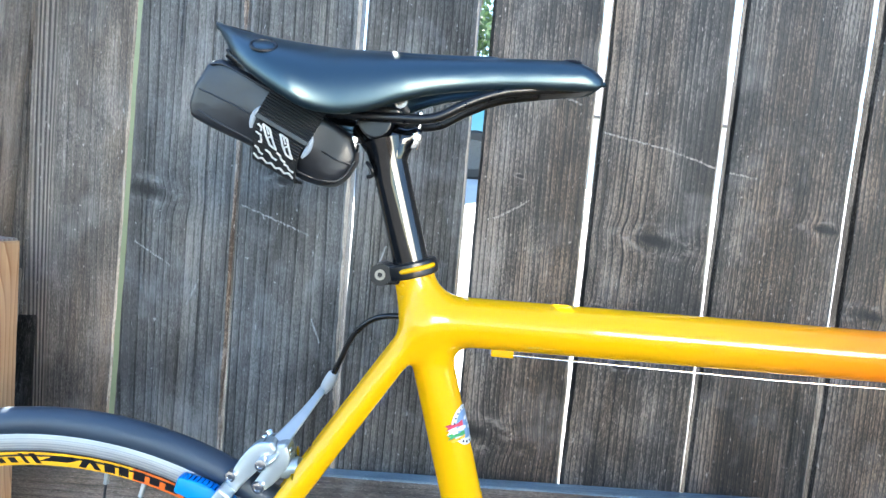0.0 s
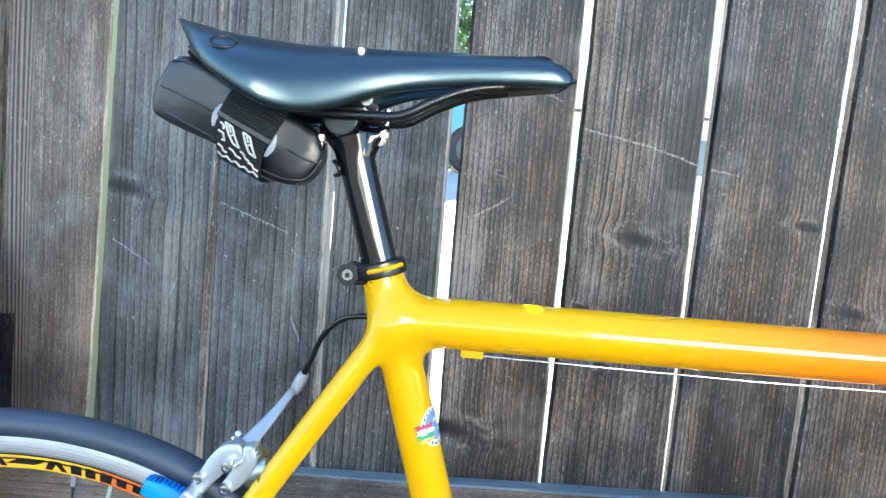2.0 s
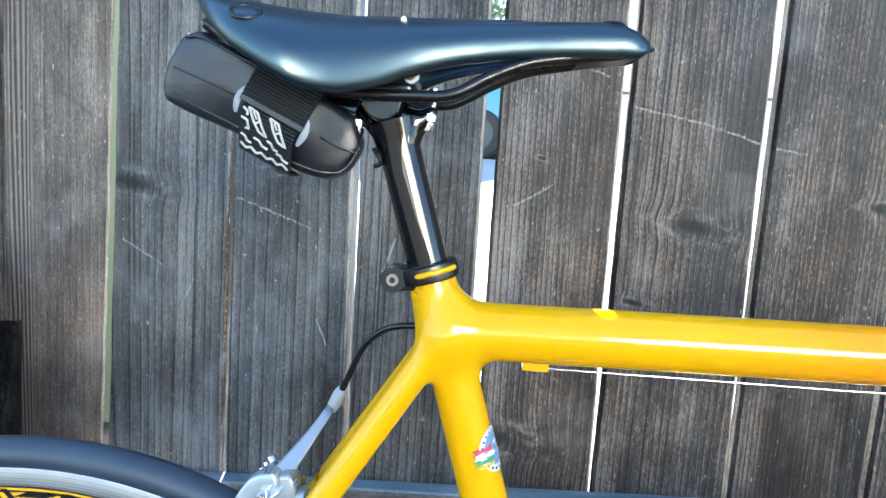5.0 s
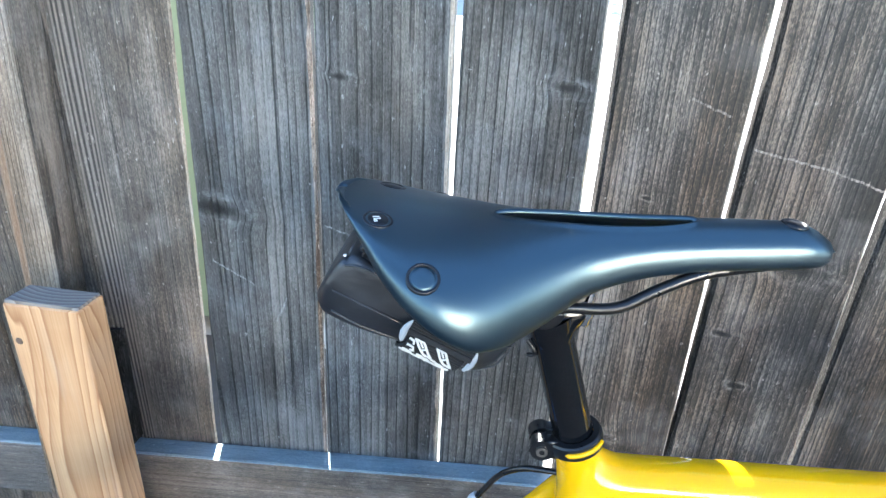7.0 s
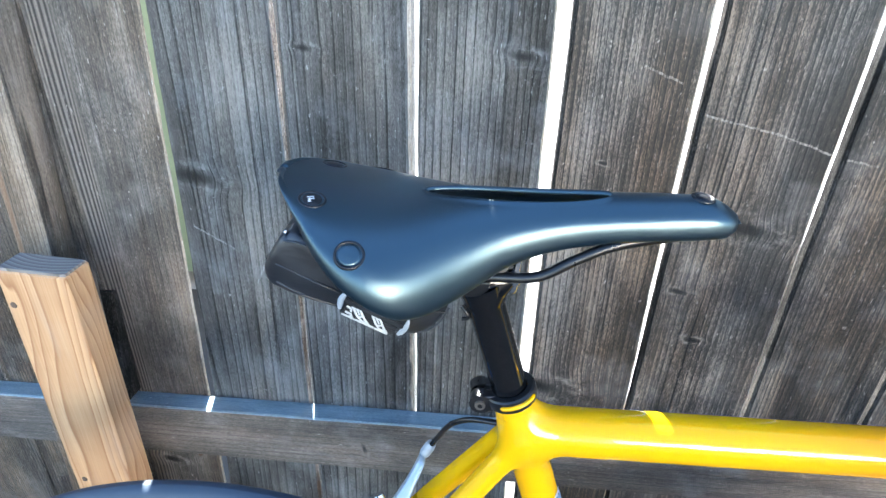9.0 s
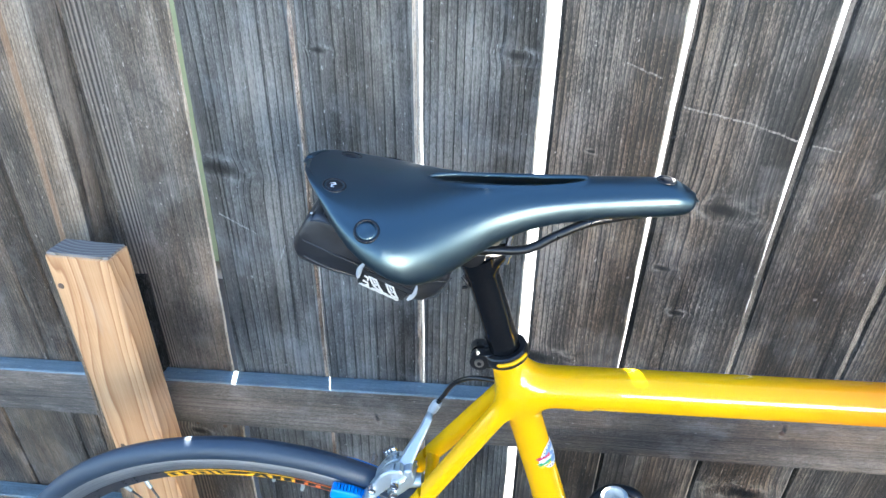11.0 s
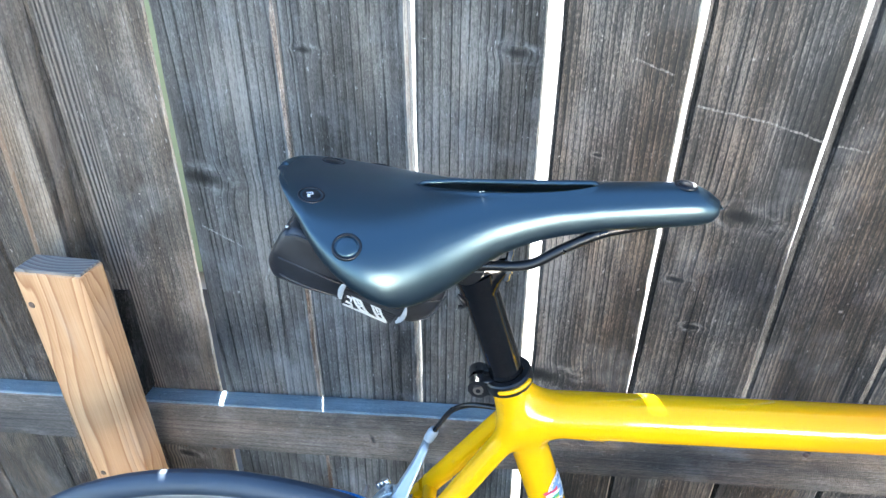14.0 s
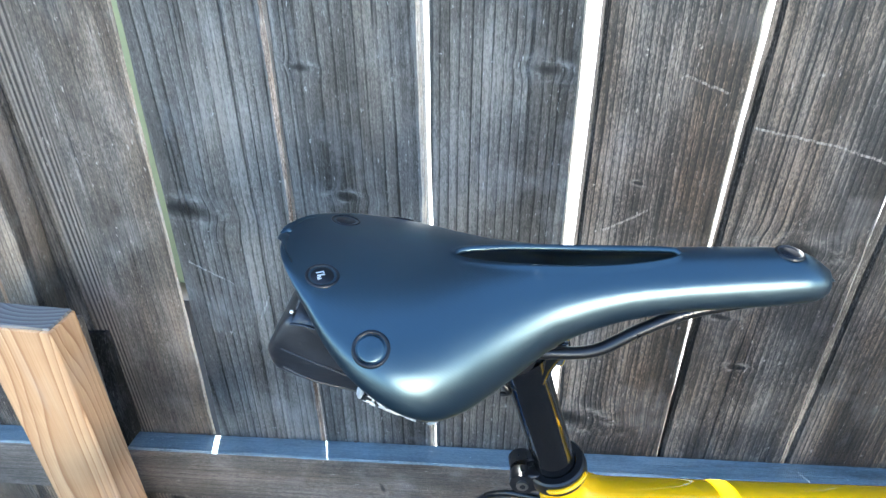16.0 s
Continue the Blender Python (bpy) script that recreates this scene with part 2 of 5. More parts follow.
lumber_mat, endgrain_mat = new_lumber(), end_grain()


def frame_paint():
    m, nt, b = material("yellow to orange gloss paint", 0.18)
    o = split(nt, coords(nt))
    fade = math_node(nt, "ADD", o[0], math_node(nt, "MULTIPLY", math_node(nt, "SUBTRACT", noise_tex(nt, coords(nt), 9.0, 2.0), 0.5), 0.05))
    col = ramp(nt, math_node(nt, "MULTIPLY", fade, 1.6), (0.17, (0.735, 0.385, 0.0)), (0.46, (0.78, 0.215, 0.008)), (0.80, (0.76, 0.13, 0.01)))
    nt.links.new(col, b.inputs["Base Color"])
    b.inputs["Coat Weight"].default_value = 1.0
    b.inputs["Coat Roughness"].default_value = 0.03
    b.inputs["Coat IOR"].default_value = 1.40
    b.inputs["Specular IOR Level"].default_value = 0.0
    b.inputs["Roughness"].default_value = 0.5
    peel = noise_tex(nt, coords(nt), 260.0, 2.0)
    bump(nt, b, peel, 0.02, 0.0005)
    return m


paint_mat = frame_paint()


def rubber(name, color=(0.03, 0.031, 0.034), rough=0.5, scale=240.0, strength=0.15, spec=0.5):
    m, nt, b = material(name, rough, 0.0, color)
    n = noise_tex(nt, coords(nt), scale, 4.0)
    big = noise_tex(nt, coords(nt), 18.0, 4.0)
    nt.links.new(mix(nt, ramp(nt, big, (0.35, 0.0), (0.75, 0.6)), color, [c * 1.6 for c in color]), b.inputs["Base Color"])
    put(nt, b.inputs["Roughness"], ramp(nt, big, (0.3, max(0.02, rough - 0.06)), (0.7, min(1.0, rough + 0.08))))
    b.inputs["Specular IOR Level"].default_value = spec
    bump(nt, b, n, strength, 0.0005)
    return m


def saddle_skin():
    """Rubberised woven cotton: a faint weave under a satin black coat."""
    m, nt, b = material("satin black rubberised weave", 0.27, 0.0, (0.002, 0.007, 0.013))
    o = split(nt, coords(nt))
    w1 = math_node(nt, "SINE", math_node(nt, "MULTIPLY", math_node(nt, "ADD", o[0], math_node(nt, "MULTIPLY", o[2], 0.7)), 2600.0))
    w2 = math_node(nt, "SINE", math_node(nt, "MULTIPLY", math_node(nt, "ADD", o[1], math_node(nt, "MULTIPLY", o[2], 0.5)), 2300.0))
    weave = math_node(nt, "MULTIPLY", w1, w2)
    n = noise_tex(nt, coords(nt), 30.0, 4.0)
    put(nt, b.inputs["Roughness"], ramp(nt, n, (0.3, 0.33), (0.7, 0.39)))
    # blue base, tint and high IOR put extra sky blue into the black sheen
    b.inputs["IOR"].default_value = 1.98
    b.inputs["Specular Tint"].default_value = (0.63, 0.89, 1.0, 1)
    bump(nt, b, math_node(nt, "ADD", math_node(nt, "MULTIPLY", weave, 0.12), math_node(nt, "MULTIPLY", n, 0.3)), 0.25, 0.0003)
    return m


def plain(name, color, rough=0.5, metal=0.0, scale=120.0, strength=0.05):
    m, nt, b = material(name, rough, metal, color)
    n = noise_tex(nt, coords(nt), scale, 4.0)
    nt.links.new(mix(nt, n, [c * 0.86 for c in color], [min(1, c * 1.1) for c in color]), b.inputs["Base Color"])
    put(nt, b.inputs["Roughness"], ramp(nt, n, (0.3, max(0.02, rough - 0.05)), (0.7, min(1.0, rough + 0.07))))
    bump(nt, b, n, strength, 0.0005)
    return m


def webbing_mat(name, color, pitch=900.0, axis=0):
    m, nt, b = material(name, 0.75, 0.0, color)
    o = split(nt, coords(nt, "UV"))
    rib = math_node(nt, "SINE", math_node(nt, "MULTIPLY", o[axis], pitch))
    thread = math_node(nt, "SINE", math_node(nt, "MULTIPLY", o[1 - axis], pitch * 2.2))
    nt.links.new(mix(nt, math_node(nt, "ADD", math_node(nt, "MULTIPLY", rib, 0.5), 0.5), [c * 0.4 for c in color], [c * 1.8 for c in color]), b.inputs["Base Color"])
    bump(nt, b, math_node(nt, "ADD", rib, math_node(nt, "MULTIPLY", thread, 0.3)), 0.6, 0.0012)
    return m


def carbon():
    m, nt, b = material("gloss carbon fibre", 0.2, 0.0, (0.004, 0.004, 0.0045))
    o = split(nt, coords(nt, "UV"))
    s1 = math_node(nt, "SINE", math_node(nt, "MULTIPLY", math_node(nt, "ADD", o[0], o[1]), 1500.0))
    s2 = math_node(nt, "SINE", math_node(nt, "MULTIPLY", math_node(nt, "SUBTRACT", o[0], o[1]), 1500.0))
    chk = math_node(nt, "GREATER_THAN", math_node(nt, "MULTIPLY", s1, s2), 0.0)
    nt.links.new(mix(nt, chk, (0.0012, 0.0012, 0.0014), (0.0050, 0.0050, 0.0055)), b.inputs["Base Color"])
    b.inputs["Coat Weight"].default_value = 1.0
    b.inputs["Coat Roughness"].default_value = 0.02
    b.inputs["Coat IOR"].default_value = 1.52
    b.inputs["Specular IOR Level"].default_value = 0.1
    return m


# black tyre; the blue in its base stands in for sky sheen
tyre_mat = rubber("road tyre rubber tinted with sky blue", (0.020, 0.034, 0.055), 0.50, 500.0, 0.08, 0.7)


def brushed_rim(centre):
    """Machined brake track: fine turned lines round the hub."""
    m, nt, b = material("machined aluminium rim", 0.42, 1.0, (0.40, 0.41, 0.43))
    o = split(nt, coords(nt))
    dx, dz = math_node(nt, "SUBTRACT", o[0], centre[0]), math_node(nt, "SUBTRACT", o[2], centre[2])
    r = math_node(nt, "SQRT", math_node(nt, "ADD", math_node(nt, "MULTIPLY", dx, dx), math_node(nt, "MULTIPLY", dz, dz)))
    line = noise_tex(nt, combine(nt, math_node(nt, "MULTIPLY", r, 900.0), 0.0, 0.0), 1.0, 3.0, 0.7)
    n = noise_tex(nt, coords(nt), 60.0, 4.0)
    nt.links.new(mix(nt, ramp(nt, line, (0.35, 0.0), (0.65, 1.0)), (0.25, 0.26, 0.28), (0.47, 0.48, 0.50)), b.inputs["Base Color"])
    put(nt, b.inputs["Roughness"], ramp(nt, n, (0.3, 0.36), (0.7, 0.5)))
    bump(nt, b, line, 0.3, 0.0004)
    return m


rim_mat = brushed_rim((-0.3445, 0.0, 0.334))
rimdark_mat = plain("dark anodised rim wall", (0.05, 0.05, 0.055), 0.3, 0.3)
alloy_mat = plain("satin silver alloy", (0.46, 0.52, 0.55), 0.36, 0.6, 80.0)
steel_mat = plain("bright steel", (0.75, 0.75, 0.76), 0.16, 1.0)
bolt_mat = plain("dull grey bolt steel", (0.30, 0.28, 0.25), 0.35, 1.0)
black_alloy = plain("black anodised alloy", (0.006, 0.006, 0.007), 0.30, 0.0)
black_plastic = rubber("black moulded plastic", (0.005, 0.0055, 0.007), 0.36, 200.0, 0.08, 0.4)
carbon_mat = carbon()
skin_mat = saddle_skin()
housing_mat = rubber("black cable housing", (0.005, 0.005, 0.006), 0.3, 100.0, 0.03)


def nylon():
    """Coated black cloth: soft creases over a fine weave, rubbed paler in places."""
    m, nt, b = material("black ripstop nylon", 0.42, 0.0, (0.013, 0.015, 0.020))
    b.inputs["Specular IOR Level"].default_value = 0.8
    c = coords(nt)
    o = split(nt, c)
    crease = noise_tex(nt, combine(nt, math_node(nt, "MULTIPLY", o[0], 34.0), math_node(nt, "MULTIPLY", o[1], 22.0), math_node(nt, "MULTIPLY", o[2], 70.0)), 1.0, 2.0, 0.5, 0.4)
    weave = noise_tex(nt, c, 1400.0, 2.0)
    worn = noise_tex(nt, c, 42.0, 5.0, 0.65)
    nt.links.new(mix(nt, ramp(nt, worn, (0.45, 0.0), (0.72, 1.0)), (0.005, 0.006, 0.009), (0.015, 0.018, 0.024)), b.inputs["Base Color"])
    put(nt, b.inputs["Roughness"], ramp(nt, worn, (0.3, 0.36), (0.7, 0.52)))
    bump(nt, b, math_node(nt, "ADD", math_node(nt, "MULTIPLY", crease, 1.0), math_node(nt, "MULTIPLY", weave, 0.06)), 0.22, 0.004)
    return m


bag_mat = nylon()
mesh_mat = rubber("black mesh fabric", (0.008, 0.008, 0.009), 0.8, 1500.0, 0.6)
strap_mat = webbing_mat("black ribbed webbing", (0.009, 0.009, 0.010), 3200.0, 1)
white_thread = plain("white woven thread", (0.55, 0.55, 0.53), 0.8, 0.0, 900.0, 0.4)
grey_plastic = plain("grey moulded loop", (0.30, 0.33, 0.36), 0.4)
blue_mat = plain("blue brake pad holder", (0.008, 0.24, 0.72), 0.35)
decal_yellow = plain("yellow printed decal", (0.95, 0.48, 0.02), 0.3)
decal_orange = plain("orange printed decal", (0.85, 0.16, 0.02), 0.3)
decal_black = plain("black printed decal", (0.012, 0.012, 0.014), 0.3)
decal_white = plain("white printed decal", (0.7, 0.7, 0.7), 0.35)
decal_blue = plain("blue printed decal", (0.16, 0.29, 0.50), 0.35)
decal_red = plain("red printed decal", (0.55, 0.04, 0.08), 0.35)
decal_green = plain("green printed decal", (0.05, 0.32, 0.10), 0.35)
bottle_black = plain("black flexible plastic", (0.006, 0.006, 0.007), 0.35)
bottle_smoke = plain("smoked grey plastic", (0.10, 0.10, 0.11), 0.35)
rust_nail = plain("rusted nail head", (0.16, 0.11, 0.08), 0.6, 0.5, 800.0, 0.3)


def valve_plastic():
    m, nt, b = material("milky translucent plastic", 0.35, 0.0, (0.38, 0.42, 0.44))
    b.inputs["Subsurface Weight"].default_value = 0.5
    b.inputs["Subsurface Radius"].default_value = (0.006, 0.006, 0.006)
    n = noise_tex(nt, coords(nt), 40.0, 3.0)
    bump(nt, b, n, 0.05, 0.001)
    return m


milky = valve_plastic()


def concrete():
    """Near ground, unseen, kept dark to limit bounce; pale concrete on the street side."""
    m, nt, b = material("worn paving", 0.85)
    c = coords(nt)
    n1, n2 = noise_tex(nt, c, 1.2, 6.0), noise_tex(nt, c, 45.0, 5.0)
    t = math_node(nt, "ADD", math_node(nt, "MULTIPLY", n1, 0.6), math_node(nt, "MULTIPLY", n2, 0.4))
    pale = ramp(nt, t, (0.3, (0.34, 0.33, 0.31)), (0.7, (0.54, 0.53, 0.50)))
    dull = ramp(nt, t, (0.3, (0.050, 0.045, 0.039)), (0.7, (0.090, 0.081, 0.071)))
    # a dark patch added here so one gap's foot looks dark from the camera
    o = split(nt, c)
    dark_patch = math_node(nt, "MULTIPLY", math_node(nt, "LESS_THAN", o[0], -0.43), math_node(nt, "LESS_THAN", o[1], 1.6))
    far = math_node(nt, "MULTIPLY", math_node(nt, "GREATER_THAN", o[1], 0.72), math_node(nt, "SUBTRACT", 1.0, dark_patch))
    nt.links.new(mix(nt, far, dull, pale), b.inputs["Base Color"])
    bump(nt, b, n2, 0.3, 0.004)
    return m


ground_mat = concrete()
# bright and dark faces of the unseen reflector behind the camera
white_metal = plain("bright reflector metal", (0.80, 0.73, 0.62), 0.46, 0.7, 20.0, 0.02)
brown_board = plain("dark reflector base", (0.045, 0.034, 0.027), 0.8, 0.0, 60.0, 0.3)
stucco_mat = plain("warm white stucco", (0.82, 0.80, 0.76), 0.9, 0.0, 60.0, 0.4)
shingle_mat = plain("grey roof shingle", (0.16, 0.15, 0.15), 0.9, 0.0, 30.0, 0.4)
greenboard_mat = plain("pale green painted board", (0.32, 0.42, 0.28), 0.7, 0.0, 90.0, 0.2)
bark_mat = plain("grey brown bark", (0.12, 0.09, 0.07), 0.9, 0.0, 40.0, 0.6)
carblue_mat = plain("light blue car paint", (0.08, 0.25, 0.32), 0.2)
tyreblack = plain("car tyre rubber", (0.02, 0.02, 0.02), 0.7)


def car_glass():
    m, nt, b = material("car window glass", 0.05, 0.0, (0.05, 0.07, 0.08))
    b.inputs["Specular IOR Level"].default_value = 0.8
    return m


glass_mat = car_glass()


def foliage():
    m, nt, b = material("green leaves", 0.55)
    rnd = nt.nodes.new("ShaderNodeNewGeometry").outputs["Random Per Island"]
    nt.links.new(ramp(nt, rnd, (0.0, (0.035, 0.075, 0.02)), (1.0, (0.10, 0.17, 0.05))), b.inputs["Base Color"])
    return m


leaf_mat = foliage()


# ---- mesh helpers ----
def mesh_object(name, verts, faces, mat, parent=None, smooth=True, label="", uvs=None):
    me = bpy.data.meshes.new(name)
    me.from_pydata([tuple(v) for v in verts], [], faces)
    me.update()
    if uvs is not None:
        layer = me.uv_layers.new(name="uv")
        for loop in me.loops:
            layer.data[loop.index].uv = uvs[loop.vertex_index]
    me.materials.append(mat)
    if smooth:
        me.shade_smooth()
    ob = new(name, me)
    if parent is not None:
        ob.parent = parent
    if label:
        ob["label"] = label
    return ob


def part(name, bm, mat, parent, label="", smooth=False):
    me = bpy.data.meshes.new(name)
    bm.normal_update()
    bm.to_mesh(me)
    bm.free()
    me.materials.append(mat)
    if smooth:
        me.shade_smooth()
    ob = new(name, me)
    if parent is not None:
        ob.parent = parent
    if label:
        ob["label"] = label
    return ob


def box_bm(x0, x1, y0, y1, z0, z1, bevel=0.002, seg=2, m=None):
    bm = bmesh.new()
    bmesh.ops.create_cube(bm, size=1.0)
    for v in bm.verts:
        v.co = Vector(((x0 + x1) / 2 + v.co.x * (x1 - x0), (y0 + y1) / 2 + v.co.y * (y1 - y0), (z0 + z1) / 2 + v.co.z * (z1 - z0)))
    if bevel:
        bmesh.ops.bevel(bm, geom=bm.edges[:], offset=bevel, segments=seg, profile=0.6, affect="EDGES")
    if m is not None:
        bm.transform(m)
    return bm


def spline(points, n):
    """n points on a smooth curve through the given ones (Catmull-Rom)."""
    p = [Vector(q) for q in points]
    p = [p[0] * 2 - p[1]] + p + [p[-1] * 2 - p[-2]]
    out = []
    for i in range(n):
        s = i / (n - 1) * (len(p) - 3)
        k = min(int(s), len(p) - 4)
        t = s - k
        a, b, c, d = p[k:k + 4]
        out.append(0.5 * ((2 * b) + (c - a) * t + (2 * a - 5 * b + 4 * c - d) * t * t + (3 * b - a - 3 * c + d) * t ** 3))
    return out


def sweep(path, radius, sides=16, squash=1.0, cap=True, up=(0, 1, 0)):
    """Verts, faces and uvs of a round section along a path. radius: number or one per point."""
    path = [Vector(p) for p in path]
    n = len(path)
    rad = radius if isinstance(radius, (list, tuple)) else [radius] * n
    verts, faces, uvs = [], [], []
    run = 0.0
    for i, p in enumerate(path):
        t = (path[min(i + 1, n - 1)] - path[max(i - 1, 0)]).normalized()
        s = Vector(up) - t * t.dot(Vector(up))
        s = s.normalized() if s.length > 1e-4 else t.orthogonal().normalized()
        w = t.cross(s)
        if i:
            run += (p - path[i - 1]).length
        for k in range(sides):
            a = 2 * math.pi * k / sides
            verts.append(p + s * math.cos(a) * rad[i] * squash + w * math.sin(a) * rad[i])
            uvs.append((a * rad[i], run))
    for i in range(n - 1):
        for k in range(sides):
            a, b = i * sides + k, i * sides + (k + 1) % sides
            faces.append((a, b, b + sides, a + sides))
    if cap:
        faces.append(tuple(range(sides))[::-1])
        faces.append(tuple(range((n - 1) * sides, n * sides)))
    return verts, faces, uvs


def tube(name, path, radius, mat, parent, label="", sides=16, squash=1.0, up=(0, 1, 0)):
    v, f, uv = sweep(path, radius, sides, squash, True, up)
    ob = mesh_object(name, v, f, mat, parent, True, label, uv)
    ob.data.set_sharp_from_angle(angle=radians(50))
    return ob


def lathe(name, profile, mat, parent, m=None, sides=32, label="", sharp=True):
    """Turns (radius, height) pairs about the z axis of m."""
    verts, faces = [], []
    n = len(profile)
    for k in range(sides):
        a = 2 * math.pi * k / sides
        for r, h in profile:
            verts.append(Vector((r * math.cos(a), r * math.sin(a), h)))
    for k in range(sides):
        for i in range(n - 1):
            a, b = k * n + i, ((k + 1) % sides) * n + i
            faces.append((a, b, b + 1, a + 1))
    if m is not None:
        verts = [m @ v for v in verts]
    ob = mesh_object(name, verts, faces, mat, parent, True, label)
    if sharp:
        ob.data.set_sharp_from_angle(angle=radians(35))
    return ob


def thing(name, label, category, m=None, group="", kind=""):
    ob = new(name)
    if m is not None:
        ob.matrix_world = m
    return tagged(ob, label, category, group, kind)


def axis_frame(origin, direction):
    """A pose whose z axis runs along direction."""
    q = Vector(direction).to_track_quat("Z", "Y")
    return Matrix.Translation(origin) @ q.to_matrix().to_4x4()


def prism(outline, v0, v1, bevel=0.003, seg=2):
    """A bmesh of an outline in the (x, z) plane, drawn out from y = v0 to v1, with rounded edges."""
    bm = bmesh.new()
    a = [bm.verts.new((x, v0, z)) for x, z in outline]
    b = [bm.verts.new((x, v1, z)) for x, z in outline]
    n = len(a)
    bm.faces.new(a)
    bm.faces.new(b[::-1])
    for i in range(n):
        bm.faces.new((a[(i + 1) % n], a[i], b[i], b[(i + 1) % n]))
    bmesh.ops.recalc_face_normals(bm, faces=bm.faces[:])
    if bevel:
        bmesh.ops.bevel(bm, geom=bm.edges[:], offset=bevel, segments=seg, profile=0.6, affect="EDGES")
    return bm

# ---- ground ----
def ground_height(y):
    t = min(max((y - 1.4) / 6.2, 0.0), 1.0)
    return 1.2 * t


ys = [-400, -60, -20, -8, -4, -2, -1, 0, 0.7, 1.4, 2.6, 3.8, 5.0, 6.2, 7.6, 9, 14, 30, 80, 400]
xs = [-400, -60, -15, -6, -3, -1.5, 0, 1.5, 3, 6, 15, 60, 400]
gv = [(x, y, ground_height(y)) for y in ys for x in xs]
gf = [(j * len(xs) + i, j * len(xs) + i + 1, (j + 1) * len(xs) + i + 1, (j + 1) * len(xs) + i) for j in range(len(ys) - 1) for i in range(len(xs) - 1)]
tagged(mesh_object("ground", gv, gf, ground_mat), "unseen dark ground, with pale concrete beyond the fence", "ground", kind="structure")

# ---- fence ----
FENCE_Y, THICK = 0.7055, 0.016
fence = thing("fence", "weathered dark grey wooden board fence with narrow gaps", "fence", kind="structure")
# left and right edge of each board at z = 0.8, and how far each edge wanders per metre of height
BOARDS = [
    (-1.137, -0.994, 0.0, 0.0), (-0.990, -0.8510, 0.0, 0.004), (-0.8455, -0.7985, 0.004, 0.002), (-0.7945, -0.6425, 0.002, 0.004),
    (-0.640, -0.5045, 0.004, 0.026), (-0.4975, -0.354, 0.024, 0.004), (-0.350, -0.2080, 0.003, -0.010), (-0.2022, -0.0672, -0.004, -0.008),
    (-0.0525, 0.0756, -0.006, -0.0085), (0.0822, 0.2193, 0.004, -0.009), (0.2270, 0.3598, 0.0056, 0.005), (0.3675, 0.5055, 0.018, 0.004),
    (0.5115, 0.652, 0.002, 0.0), (0.658, 0.80, 0.0, 0.0), (0.806, 0.95, 0.0, 0.0), (0.956, 1.10, 0.0, 0.0),
]
# knots (x, z, radius) and scratches (x0, z0, x1, z1) of single boards
KNOTS = {5: [(-0.474, 0.842, 0.023)], 6: [(-0.325, 0.998, 0.009), (-0.29, 0.868, 0.011)], 7: [(-0.097, 1.002, 0.012)],
         8: [(-0.003, 0.898, 0.004), (-0.04, 0.585, 0.03)], 9: [(0.160, 0.836, 0.021), (0.105, 0.75, 0.009), (0.135, 0.684, 0.008), (0.15, 1.12, 0.006)],
         10: [(0.342, 0.866, 0.014), (0.300, 0.36, 0.03)], 11: [(0.401, 0.774, 0.016), (0.46, 0.95, 0.012)], 3: [(-0.73, 0.32, 0.018)], 4: [(-0.555, 1.13, 0.006), (-0.6, 0.34, 0.014)],
         1: [(-0.90, 0.9, 0.012)]}
SCRATCHES = {5: [(-0.485, 0.775, -0.434, 0.749), (-0.41, 0.70, -0.395, 0.735)], 6: [(-0.345, 0.834, -0.255, 0.804), (-0.245, 0.70, -0.232, 0.67)], 8: [(-0.03, 0.845, 0.01, 0.87), (0.02, 1.0, 0.06, 0.985)],
             9: [(0.088, 0.956, 0.165, 0.941), (0.165, 0.941, 0.216, 0.925)], 10: [(0.228, 0.922, 0.262, 0.916)], 7: [(-0.17, 0.76, -0.158, 0.80)]}


PITCH = {5: 0.0120, 6: 0.0100, 7: 0.0105, 8: 0.0062}


